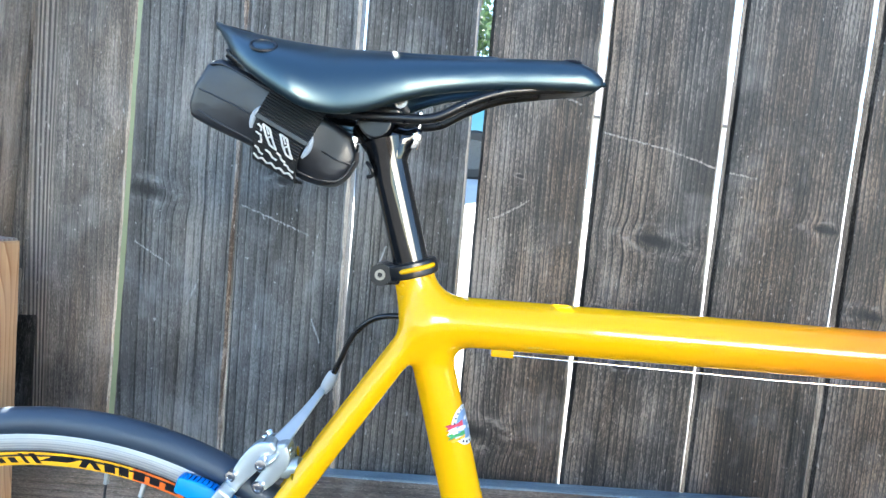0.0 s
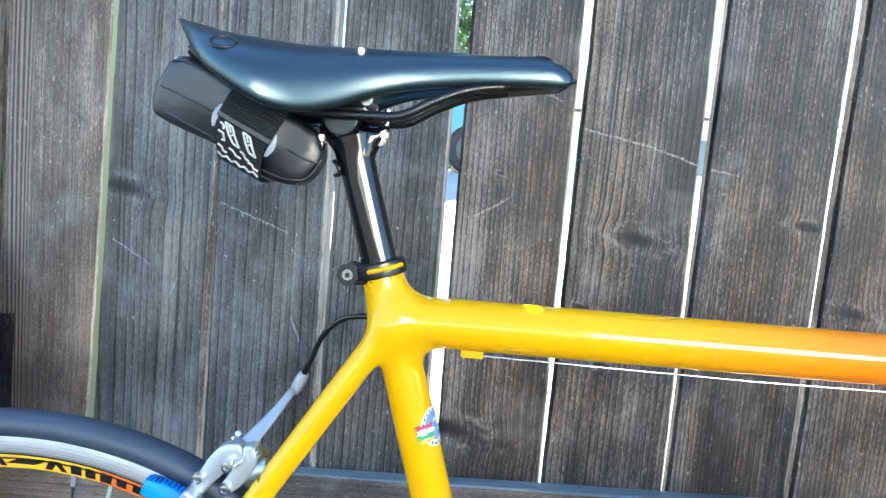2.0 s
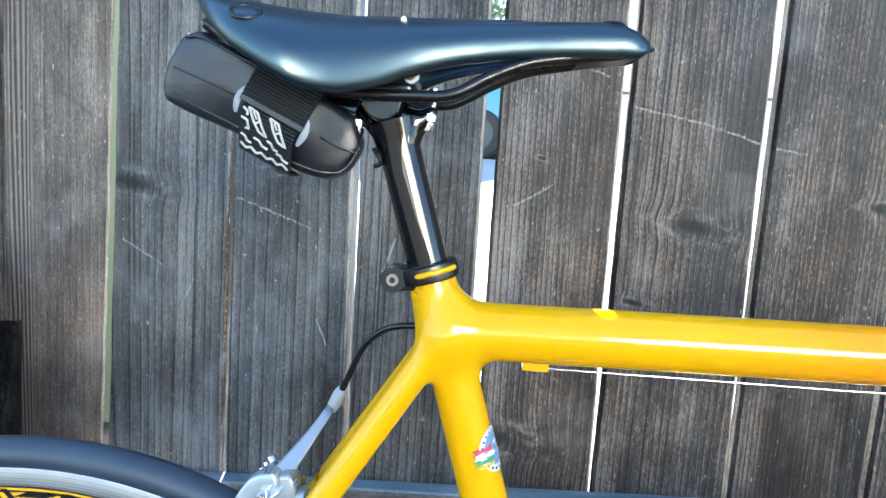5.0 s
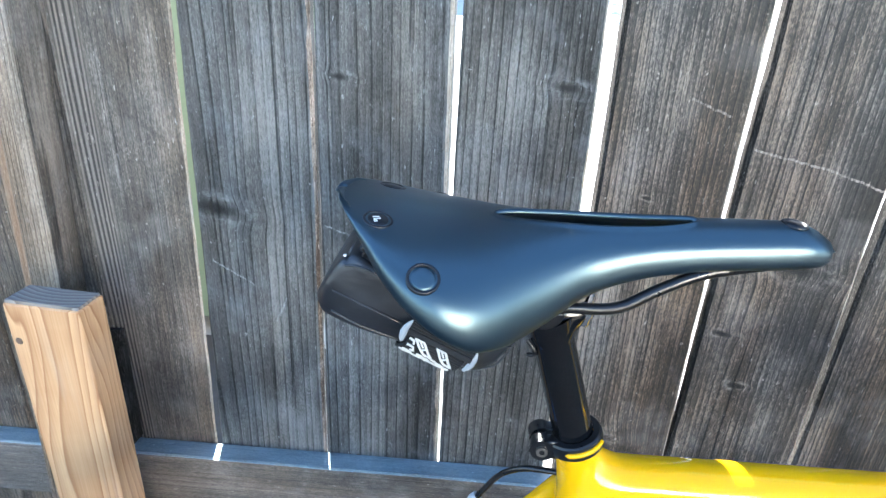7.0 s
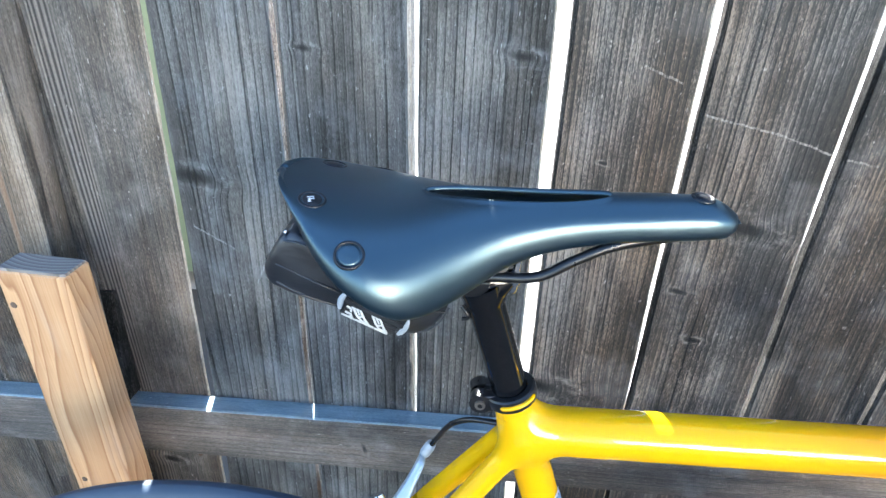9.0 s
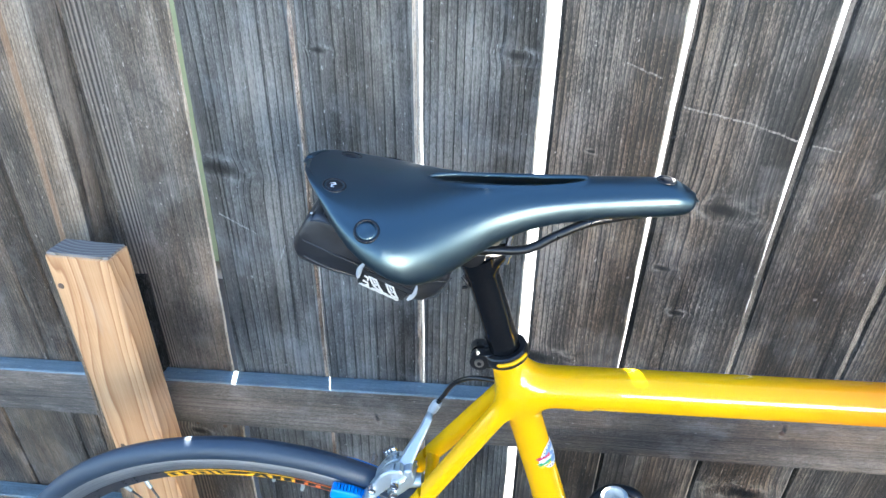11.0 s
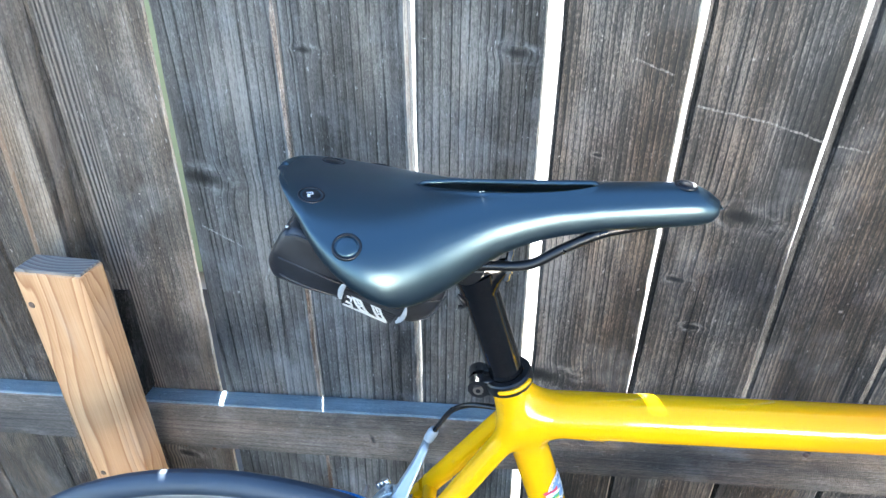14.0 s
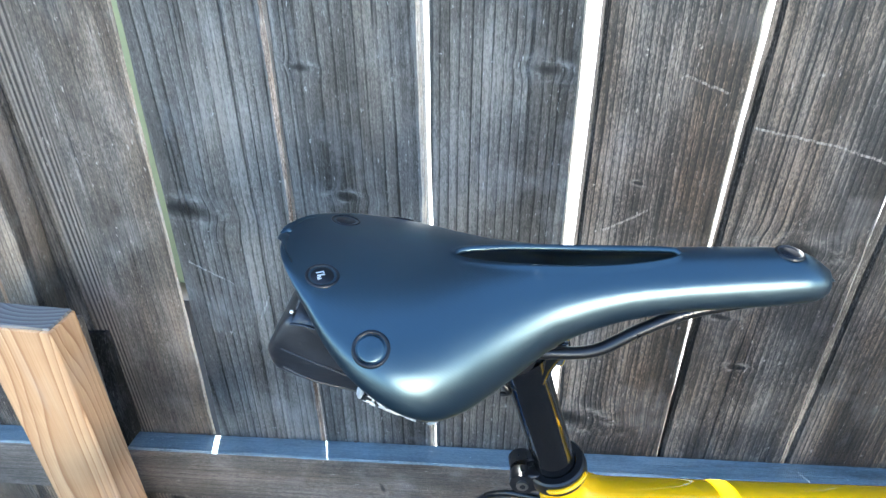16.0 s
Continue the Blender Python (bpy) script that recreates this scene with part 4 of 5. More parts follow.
for s in (-1, 1):
    tube("ear", [Vector((-0.1035, s * 0.0022, 0.8005)), Vector((-0.1045, s * 0.0115, 0.8005))], 0.0084, black_alloy, clamp, sides=28, up=(0, 0, 1))
for s in (-1, 1):
    web = prism([(-0.1045, 0.8082), (-0.1000, 0.8085), (-0.0870, 0.8085), (-0.0870, 0.7945), (-0.1000, 0.7930), (-0.1045, 0.7928)], s * 0.0068 - 0.0044, s * 0.0068 + 0.0044, 0.0015, 2)
    part("ear_web", web, black_alloy, clamp, smooth=True)
tube("clamp_bolt", [Vector((-0.1045, -0.0112, 0.8005)), Vector((-0.1046, -0.0132, 0.8005))], 0.0040, bolt_mat, clamp, "dull grey bolt head", 20, up=(0, 0, 1))
tube("bolt_socket", [Vector((-0.1045, -0.0128, 0.8005)), Vector((-0.1046, -0.0134, 0.8005))], 0.0021, black_alloy, clamp, "", 6, up=(0, 0, 1))
slot_axis = (seat_axis(0.9) - seat_axis(0.8)).normalized()
slot_fw = Vector((slot_axis.z, 0, -slot_axis.x))
arc = [collar.translation + slot_axis * 0.0006 + slot_fw * 0.0199 * math.sin(radians(t)) + Vector((0, -0.0199 * math.cos(radians(t)), 0)) for t in range(-24, 67, 6)]
tube("clamp_window", arc, [0.0004] + [0.0019] * (len(arc) - 2) + [0.0004], paint_mat, clamp, "slot in the clamp showing yellow paint", 10, up=slot_axis)

# post head: cradle, clamp plates and two bolts
def head_field(g):
    f = capsule(g, seat_axis(0.866), seat_axis(0.888), 0.0131)
    for end, r in (((-0.1305, 0.0, 0.9065), 0.0056), ((-0.0880, 0.0, 0.9085), 0.0052), ((-0.1100, 0.0, 0.9040), 0.0125), ((-0.0990, 0.0, 0.9040), 0.0085)):
        f = blend(f, capsule(g, seat_axis(0.890), end, 0.0124, r), 0.004)
    saddle_cut = np.linalg.norm((g - np.array((-0.1165, 0.0, 0.9130))) * np.array((1, 0, 1)), axis=-1) - 0.0128
    up = np.array((seat_axis(0.9) - seat_axis(0.8)).normalized())
    low = (np.array(seat_axis(0.872)) - g) @ up
    return np.maximum(np.maximum(f, -saddle_cut), np.maximum(low, np.abs(g[..., 1]) - 0.0125))


hv, hf = surface_net(head_field, (-0.145, -0.02, 0.862), (-0.066, 0.02, 0.922), 0.0012)
mesh_object("post_head", smoothed(hv, hf, 24).tolist(), hf, carbon_mat, bicycle, True, "gloss black forked seat post head")
rocker = prism([(-0.1165 + 0.0124 * math.cos(radians(t)), 0.9130 + 0.0124 * math.sin(radians(t))) for t in range(180, 361, 15)], -0.019, 0.019, 0.0012, 2)
part("clamp_cradle", rocker, black_plastic, bicycle)
for x, z0, z1 in ((-0.1343, 0.8925, 0.917), (-0.0885, 0.8985, 0.924)):
    b = tube("clamp_bolt", [(x, 0, z0), (x + 0.003, 0, z1)], 0.0028, steel_mat, bicycle, "bright steel bolt", 14)
    lathe("bolt_head", [(0.0, -0.005), (0.0042, -0.005), (0.0046, -0.004), (0.0046, 0.001), (0.0058, 0.002), (0.0058, 0.006), (0.0050, 0.007), (0.0, 0.007)], steel_mat, b, axis_frame((x, 0, z0 + 0.003), (0.1, 0, 1)), 16)
part("upper_clamp", box_bm(-0.132, -0.099, -0.017, 0.017, 0.9185, 0.924, 0.002), black_alloy, bicycle)

# ---- saddle ----
SC = 0.005  # the saddle sits a little off the frame's plane
U_H = [(-0.2425, 0.0), (-0.2414, 0.0120), (-0.2372, 0.0240), (-0.2300, 0.0356), (-0.2212, 0.0465), (-0.2095, 0.0600), (-0.197, 0.0695), (-0.184, 0.0748), (-0.172, 0.0765), (-0.159, 0.0742), (-0.1445, 0.066), (-0.128, 0.0535), (-0.108, 0.040),
       (-0.0914, 0.0315), (-0.0621, 0.0240), (-0.0331, 0.0208), (-0.0048, 0.0192), (0.023, 0.0172), (0.036, 0.0150), (0.0435, 0.0115), (0.0472, 0.0065), (0.0482, 0.0)]
U_C = [(-0.2435, 0.9752), (-0.2360, 0.9745), (-0.2133, 0.9702), (-0.1869, 0.9668), (-0.152, 0.9650), (-0.109, 0.9660), (-0.04, 0.9688), (0.002, 0.9708), (0.027, 0.9708), (0.038, 0.9675), (0.0482, 0.9605)]
U_E = [(-0.2435, 0.9738), (-0.2355, 0.9708), (-0.2258, 0.9612), (-0.2122, 0.9465), (-0.1936, 0.9315), (-0.1719, 0.9185), (-0.157, 0.9118), (-0.1435, 0.9103), (-0.1329, 0.9119), (-0.1169, 0.9176), (-0.1, 0.9262), (-0.0823, 0.9330), (-0.0634, 0.9378),
       (-0.0345, 0.9425), (-0.0058, 0.9452), (0.026, 0.9474), (0.040, 0.9492), (0.0482, 0.9548)]


def curve_at(table, u):
    xs_, ys_ = [a for a, _ in table], [b for _, b in table]
    k = max(0, min(len(xs_) - 2, sum(1 for x in xs_ if x <= u) - 1))
    def slope(i):
        i0, i1 = max(0, i - 1), min(len(xs_) - 1, i + 1)
        return (ys_[i1] - ys_[i0]) / (xs_[i1] - xs_[i0])
    h = xs_[k + 1] - xs_[k]
    t = (u - xs_[k]) / h
    return (2 * t ** 3 - 3 * t * t + 1) * ys_[k] + (t ** 3 - 2 * t * t + t) * h * slope(k) + (-2 * t ** 3 + 3 * t * t) * ys_[k + 1] + (t ** 3 - t * t) * h * slope(k + 1)


def saddle_z(u, v):
    h, zc, ze = max(1e-4, curve_at(U_H, u)), curve_at(U_C, u), curve_at(U_E, u)
    s = min(1.0, abs(v) / h)
    return zc - (zc - ze) * (1 - math.sqrt(max(0.0, 1 - s ** 2.15))) + edge_lift(u) * s ** 4


def edge_lift(u):
    """Height of the rolled lower rim of the skirt."""
    h, zc, ze = max(1e-4, curve_at(U_H, u)), curve_at(U_C, u), curve_at(U_E, u)
    return min(0.0065, max(0.0, (zc - ze) * 0.32)) * min(1.0, h / 0.016) ** 2


def slot_half(u):
    q = (u + 0.0905) / 0.0595
    return 0.0108 * max(0.0, 1 - q * q) ** 0.42 if abs(q) < 1 else 0.0


NU, NT = 150, 30
us = [-0.2425 + (0.0482 + 0.2425) * (0.5 - 0.5 * math.cos(math.pi * (0.015 + 0.97 * i / (NU - 1)))) for i in range(NU)]
sv, sf, suv = [], [], []
for side_sign in (-1, 1):
    base = len(sv)
    for u in us:
        h, zc, ze = max(1e-4, curve_at(U_H, u)), curve_at(U_C, u), curve_at(U_E, u)
        y0 = min(slot_half(u), h * 0.6)
        row = []
        lift = edge_lift(u)
        for k in range(NT + 1):
            a = k / NT * math.pi / 2
            y = y0 + (h - y0) * math.sin(a)
            z = saddle_z(u, y)
            rim = max(0.0, 1 - (y - y0) / 0.003) if y0 > 0.0005 else 0.0
            row.append((u, SC + side_sign * y, z + 0.0012 * rim))
        tuck = min(0.0025, h * 0.15)
        row.append((u, SC + side_sign * (h - tuck * 0.15), ze + lift * 0.55))
        row.append((u, SC + side_sign * (h - tuck * 0.6), ze + lift * 0.2))
        row.append((u, SC + side_sign * (h - tuck * 1.5), ze))
        row.append((u, SC + side_sign * (h - tuck * 2.6), ze + 0.0004))
        sv += row
    n = NT + 5
    for i in range(NU - 1):
        for k in range(n - 1):
            q = (base + i * n + k, base + i * n + k + 1, base + (i + 1) * n + k + 1, base + (i + 1) * n + k)
            sf.append(q if side_sign < 0 else q[::-1])
shell = mesh_object("saddle", sv, sf, skin_mat, bicycle, True, "black satin saddle with a long central slot")
wm = bmesh.new()
wm.from_mesh(shell.data)
bmesh.ops.remove_doubles(wm, verts=wm.verts[:], dist=0.00012)
bmesh.ops.recalc_face_normals(wm, faces=wm.faces[:])
if sum(f.normal.z for f in wm.faces) < 0:
    bmesh.ops.reverse_faces(wm, faces=wm.faces[:])
wm.to_mesh(shell.data)
wm.free()
shell.data.shade_smooth()
sol = shell.modifiers.new("thickness", "SOLIDIFY")
sol.thickness, sol.offset = 0.0034, -1.0


def saddle_frame(u, v):
    e = 0.0015
    du = Vector((2 * e, 0, saddle_z(u + e, v) - saddle_z(u - e, v)))
    dv = Vector((0, 2 * e, saddle_z(u, v + e) - saddle_z(u, v - e)))
    n = du.cross(dv).normalized()
    return axis_frame((u, SC + v, saddle_z(u, v)), n)


for u, v, r in ((-0.1865, -0.0645, 0.0088), (-0.1865, 0.0645, 0.0088), (-0.2155, -0.0300, 0.0085), (-0.2155, 0.0300, 0.0085), (0.0245, 0.0, 0.0072)):
    m = saddle_frame(u, v)
    outer_one = abs(v) > 0.05
    ringp = [(r - 0.0017, -0.0010), (r - 0.0014, 0.0003), (r - 0.0006, 0.0006), (r + 0.0001, 0.0002), (r + 0.0004, -0.0010)]
    rv = lathe("rivet", ringp, black_plastic, shell, m, 44, "black rivet rim", False)
    lathe("rivet_disc", [(0.0, 0.0005), (r - 0.0032, 0.0004), (r - 0.0022, -0.0002), (r - 0.0018, -0.0010)], skin_mat if outer_one else black_plastic, rv, m, 36, "", False)
    if abs(v + 0.03) < 1e-6:
        slant = m @ pose(0, 0, 0, 0, 0, -18)
        for k, (x0, x1, y0, y1) in enumerate(((-0.0026, -0.0012, -0.0026, -0.0021), (-0.0026, -0.0012, -0.0014, -0.0009), (-0.0031, -0.0026, -0.0026, -0.0009), (-0.0026, 0.0014, -0.0003, 0.0004), (-0.0026, 0.0014, 0.0018, 0.0024), (0.0008, 0.0014, 0.0010, 0.0018))):
            part("badge_mark", box_bm(x0, x1, y0, y1, 0.0004, 0.0007, 0.0, 1, slant), decal_white, rv, "white badge mark")

# rails, rear plate and nose piece under the saddle
for s in (-1, 1):
    tube("saddle_rail", spline([(-0.222, SC + 0.034 * s, 0.9500), (-0.196, SC + 0.0305 * s, 0.9315), (-0.165, SC + 0.024 * s, 0.9180), (-0.135, SC + 0.0218 * s, 0.9160), (-0.100, SC + 0.0218 * s, 0.9165), (-0.074, SC + 0.0215 * s, 0.9185), (-0.052, SC + 0.019 * s, 0.9305), (-0.028, SC + 0.0155 * s, 0.9410), (0.0, SC + 0.012 * s, 0.9465), (0.025, SC + 0.009 * s, 0.950)], 44), 0.0036, black_alloy, shell, "black saddle rail", 14)
rear = prism([(-0.230, 0.9560), (-0.224, 0.9590), (-0.204, 0.9450), (-0.190, 0.9270), (-0.195, 0.923), (-0.212, 0.938)], SC - 0.036, SC + 0.036, 0.002, 2)
for v in rear.verts:
    v.co.x += 3.6 * (v.co.y - SC) ** 2
    v.co.z -= 3.2 * (v.co.y - SC) ** 2
part("rear_plate", rear, black_plastic, shell)
part("nose_piece", prism([(0.002, 0.9430), (0.0025, 0.9485), (0.020, 0.9500), (0.0415, 0.9540), (0.0435, 0.9525), (0.036, 0.9485)], SC - 0.0105, SC + 0.0105, 0.0015, 2), black_plastic, shell)
tube("tension_bolt", [(-0.0985, -0.020, 0.9275), (-0.0985, 0.020, 0.9275)], 0.0026, bolt_mat, shell, "dull steel bolt", 16, up=(0, 0, 1))
lathe("bolt_ring", [(0.0030, -0.001), (0.0046, -0.001), (0.0050, 0.0), (0.0046, 0.0016), (0.0030, 0.0016)], bolt_mat, shell, axis_frame((-0.0985, -0.0205, 0.9275), (0, -1, 0)), 20)

# ---- rear wheel ----
wm_ = axis_frame(AXLE, (0, -1, 0))


def ring_profile(name, prof, mat, parent, label="", sides=160, closed=True):
    prof = prof + [prof[0]] if closed else prof
    return lathe(name, prof, mat, parent, wm_, sides, label)


tp = []
for k in range(20):
    a = 2 * math.pi * k / 20
    tp.append((0.3225 + 0.0117 * math.cos(a), 0.0117 * math.sin(a)))
tyre = ring_profile("rear_wheel", tp, tyre_mat, bicycle, "rear wheel with black road tyre")
rim = ring_profile("rim", [(0.3150, -0.0098), (0.3165, -0.0090), (0.3165, 0.0090), (0.3150, 0.0098), (0.3030, 0.0100), (0.3022, 0.0090), (0.2975, 0.0080), (0.2885, 0.0042), (0.2872, 0.0), (0.2885, -0.0042), (0.2975, -0.0080), (0.3022, -0.0090), (0.3030, -0.0100)], rim_mat, tyre, "machined silver rim")
dark_band = ring_profile("rim_wall", [(0.3018, 0.0091), (0.2980, 0.00845), (0.2885, 0.0047), (0.2868, 0.0), (0.2885, -0.0047), (0.2980, -0.00845), (0.3018, -0.0091)], rimdark_mat, tyre, "dark rim inner wall", closed=False)


def rim_patch(name, a0, a1, s0, s1, mat, lift=0.0005, skew=0.0, n=10, side=1):
    """A printed patch on the sloping side of the rim. Angles in degrees, s across the wall from 0 (inner) to 1 (outer)."""
    verts, faces = [], []
    for j in range(n + 1):
        for s in (s0, s1):
            a = radians(a0 + (a1 - a0) * j / n + skew * (s - 0.5))
            r = 0.2885 + (0.3012 - 0.2885) * s
            h = 0.0049 + (0.0090 - 0.0049) * s + lift
            verts.append(AXLE + Vector((r * math.cos(a), -h * side, r * math.sin(a))))
    for j in range(n):
        faces.append((2 * j, 2 * j + 1, 2 * j + 3, 2 * j + 2))
    return mesh_object(name, verts, faces, mat, dark_band, False)


rim_patch("rim_decal", 88, 106, 0.02, 0.98, decal_yellow, 0.0004)
rim_patch("rim_decal", 79, 88, 0.02, 0.98, decal_yellow, 0.0004)
rim_patch("rim_decal", 66, 79, 0.02, 0.98, decal_orange, 0.0004)
for a0, a1, s0, s1, sk in ((104, 105, .2, .8, 1), (101.5, 102.8, .15, .85, 1), (99.6, 100.6, .2, .6, 1), (97.6, 98.8, .2, .6, 1), (95.9, 96.6, .15, .9, 1), (94.0, 94.9, .15, .9, 1),
                           (88.5, 93, .35, .8, -6), (86.0, 87.2, .15, .85, -1.5), (84.6, 85.6, .15, .85, 1.5), (81.8, 83.5, .15, .85, 0), (79.6, 81.2, .15, .85, 0), (77.0, 78.8, .15, .85, 0), (74.6, 76.2, .2, .8, 0), (71.5, 73.6, .2, .8, 0), (68.2, 70.4, .2, .8, 0)):
    rim_patch("decal_bar", a0, a1, s0, s1, decal_black, 0.0008, sk, 3)
hub = lathe("hub", [(0.0, -0.062), (0.008, -0.062), (0.008, -0.040), (0.022, -0.038), (0.022, -0.034), (0.013, -0.030), (0.013, 0.022), (0.026, 0.026), (0.026, 0.030), (0.012, 0.034), (0.008, 0.062), (0.0, 0.062)], alloy_mat, tyre, wm_, 32)
for k in range(20):
    a = 2 * math.pi * ((k // 2) + (0.09 if k % 2 else -0.09)) / 10 + 0.15
    s = 1 if k % 2 else -1
    b = a + 0.55 * (1 if k % 2 else -1)
    p0 = AXLE + Vector((0.02 * math.cos(b), s * 0.034, 0.02 * math.sin(b)))
    p1 = AXLE + Vector((0.288 * math.cos(a), s * 0.001, 0.288 * math.sin(a)))
    spoke = tube("spoke", [p0, p1], 0.0011, rimdark_mat, tyre, sides=8)
    tube("nipple", [p0.lerp(p1, 0.955), p0.lerp(p1, 1.0)], 0.0021, alloy_mat, spoke, sides=8)

# ---- rear brake ----


def brake_arm(name, pts, widths, y0, y1, mat, parent, label=""):
    """A forged arm: a flat bar of varying width along a line in the frame's plane."""
    c = spline([(x, 0, z) for x, z in pts], 18)
    w = [widths[0] + (widths[-1] - widths[0]) * i / 17 if len(widths) == 2 else float(np.interp(i / 17, np.linspace(0, 1, len(widths)), widths)) for i in range(18)]
    l, r = [], []
    for i, p in enumerate(c):
        t = (c[min(i + 1, 17)] - c[max(i - 1, 0)]).normalized()
        nrm = Vector((-t.z, 0, t.x))
        l.append(((p + nrm * w[i] / 2).x, (p + nrm * w[i] / 2).z))
        r.append(((p - nrm * w[i] / 2).x, (p - nrm * w[i] / 2).z))
    return part(name, prism(l + r[::-1], y0, y1, 0.0022, 2), mat, parent, label, True)


caliper = brake_arm("brake_caliper", [(-0.1720, 0.6640), (-0.1830, 0.6590), (-0.1915, 0.6480), (-0.2010, 0.6340), (-0.2120, 0.6160)], [0.008, 0.015, 0.016, 0.012, 0.010], -0.023, -0.011, alloy_mat, bicycle, "silver dual pivot brake caliper")
lever = brake_arm("cable_arm", [(-0.1500, 0.6955), (-0.1580, 0.6825), (-0.1668, 0.6700), (-0.1745, 0.6600), (-0.1803, 0.6510)], [0.0062, 0.0074, 0.0105, 0.0125, 0.0095], -0.005, 0.005, alloy_mat, caliper, "silver brake arm")
for v in lever.data.vertices:
    v.co.y += float(np.interp(v.co.z, [0.645, 0.655, 0.672, 0.700], [-0.0215, -0.020, 0.002, 0.033]))
brake_arm("body_arm", [(-0.1680, 0.6660), (-0.1670, 0.6520), (-0.1770, 0.6380), (-0.1860, 0.6275)], [0.008, 0.013, 0.013, 0.009], -0.0205, -0.004, alloy_mat, caliper, "silver brake arm")
hook = brake_arm("near_arm", [(-0.2040, 0.6300), (-0.2120, 0.6190), (-0.2185, 0.6080), (-0.2150, 0.6010)], [0.012, 0.010, 0.009, 0.007], -0.033, -0.020, alloy_mat, caliper, "silver brake arm")
brake_arm("far_arm", [(-0.1740, 0.6600), (-0.1830, 0.6570), (-0.1930, 0.6440), (-0.2090, 0.6160)], [0.009, 0.011, 0.011, 0.009], -0.006, 0.006, alloy_mat, caliper, "silver brake arm")
for x, y, z, r in ((-0.1800, -0.0268, 0.6520, 0.0046), (-0.2035, -0.0235, 0.6390, 0.0044), (-0.1830, -0.0210, 0.6312, 0.0046)):
    lathe("pivot_bolt", [(0.0, 0.0022), (r * 0.45, 0.0022), (r * 0.5, 0.0028), (r * 0.9, 0.0026), (r, 0.001), (r, -0.004)], steel_mat, caliper, axis_frame((x, y, z), (0, -1, 0)), 20)
for k in range(3):
    lathe("return_nut", [(0.0, 0.003), (0.0032, 0.003), (0.0037, 0.0015), (0.0037, -0.002), (0.0, -0.002)], steel_mat, caliper, axis_frame((-0.186 - 0.004 * k, 0.010 + 0.003 * k, 0.6610 - 0.006 * k), (-0.5, 0.2, 0.85)), 12)
tube("mount_bolt", [(-0.186, 0, 0.647), (-0.160, 0, 0.6530)], 0.0038, steel_mat, caliper, "bright steel bolt", 14)
lathe("adjuster_nut", [(0.0, -0.008), (0.0065, -0.008), (0.0072, -0.006), (0.0072, 0.006), (0.0065, 0.008), (0.0, 0.008)], alloy_mat, caliper, axis_frame((-0.1605, -0.0135, 0.6455), (0.85, -0.1, 0.3)), 14)
for s in (-1, 1):
    pad = brake_arm("brake_pad", [(-0.247, 0.6265), (-0.229, 0.6215), (-0.211, 0.6135), (-0.196, 0.605)], [0.0125, 0.0155, 0.0155, 0.012], s * 0.0165 - 0.006, s * 0.0165 + 0.0055, blue_mat, caliper, "blue brake pad holder")
    tube("pad_bolt", [(-0.2135, s * 0.022, 0.614), (-0.2135, s * 0.040, 0.614)], 0.0042, steel_mat, pad, "", 14, up=(0, 0, 1))
barrel = lathe("barrel_adjuster", [(0.0, -0.010), (0.0036, -0.010), (0.0042, -0.007), (0.0048, -0.0055), (0.0051, 0.004), (0.0044, 0.008), (0.0034, 0.0095), (0.0, 0.0095)], grey_plastic, caliper, axis_frame((-0.1465, 0.0330, 0.7005), (0.42, -0.05, 0.9)), 20, "grey barrel adjuster")
tube("cable_housing", spline([(-0.1442, 0.0320, 0.7050), (-0.1410, 0.0305, 0.7130), (-0.1362, 0.0275, 0.7240), (-0.1310, 0.0235, 0.7370), (-0.1240, 0.0190, 0.7490), (-0.1120, 0.0125, 0.7605), (-0.0990, 0.0070, 0.7660), (-0.0840, 0.0035, 0.7678)], 40), 0.0024, housing_mat, bicycle, "black cable housing", 12)

# ---- round decal on the seat tube ----
SEAT_DIR = (seat_axis(0.9) - seat_axis(0.8)).normalized()


def tube_badge(name, outline, mat, lift, label=""):
    """A flat printed shape wrapped on the seat tube: outline in metres, (round the tube, up)."""
    fw = Vector((0, -1, 0)).cross(SEAT_DIR)
    fw = fw if fw.x > 0 else -fw
    verts = []
    cx, cz = sum(p[0] for p in outline) / len(outline), sum(p[1] for p in outline) / len(outline)
    for k in (0.0, 0.35, 0.7, 1.0):
        for x, z in outline:
            a = (cx + (x - cx) * k) / R_ST + BADGE_A
            verts.append(seat_axis(BADGE_Z) + SEAT_DIR * (cz + (z - cz) * k) + (Vector((0, -1, 0)) * math.cos(a) + fw * math.sin(a)) * (R_ST + 0.0003 + lift))
    n = len(outline)
    faces = [(r * n + i, r * n + (i + 1) % n, (r + 1) * n + (i + 1) % n, (r + 1) * n + i) for r in range(3) for i in range(n)]
    return mesh_object(name, verts, faces, mat, bicycle, False, label)


def disc(r, n=28, x=0.0, z=0.0, squeeze=1.0):
    return [(x + r * math.cos(2 * math.pi * k / n), z + squeeze * r * math.sin(2 * math.pi * k / n)) for k in range(n)]


BADGE_A, BADGE_Z = radians(67), 0.6865
badge = tube_badge("badge", disc(0.0138, 32, 0, 0, 1.1), decal_white, 0.0002, "round white and blue crest decal")
tube_badge("badge_field", disc(0.0100, 28, 0.0, 0.0008, 1.1), decal_blue, 0.0005)
for k, (mat, z) in enumerate(((decal_red, 0.0030), (decal_white, -0.0005), (decal_green, -0.0045))):
    tube_badge("badge_band", [(-0.0185 + 0.002 * (k == 1), z + 0.0018), (-0.0160, z), (-0.0185, z - 0.0018), (-0.0040, z - 0.0022), (-0.0035, z + 0.0020)], mat, 0.0008)
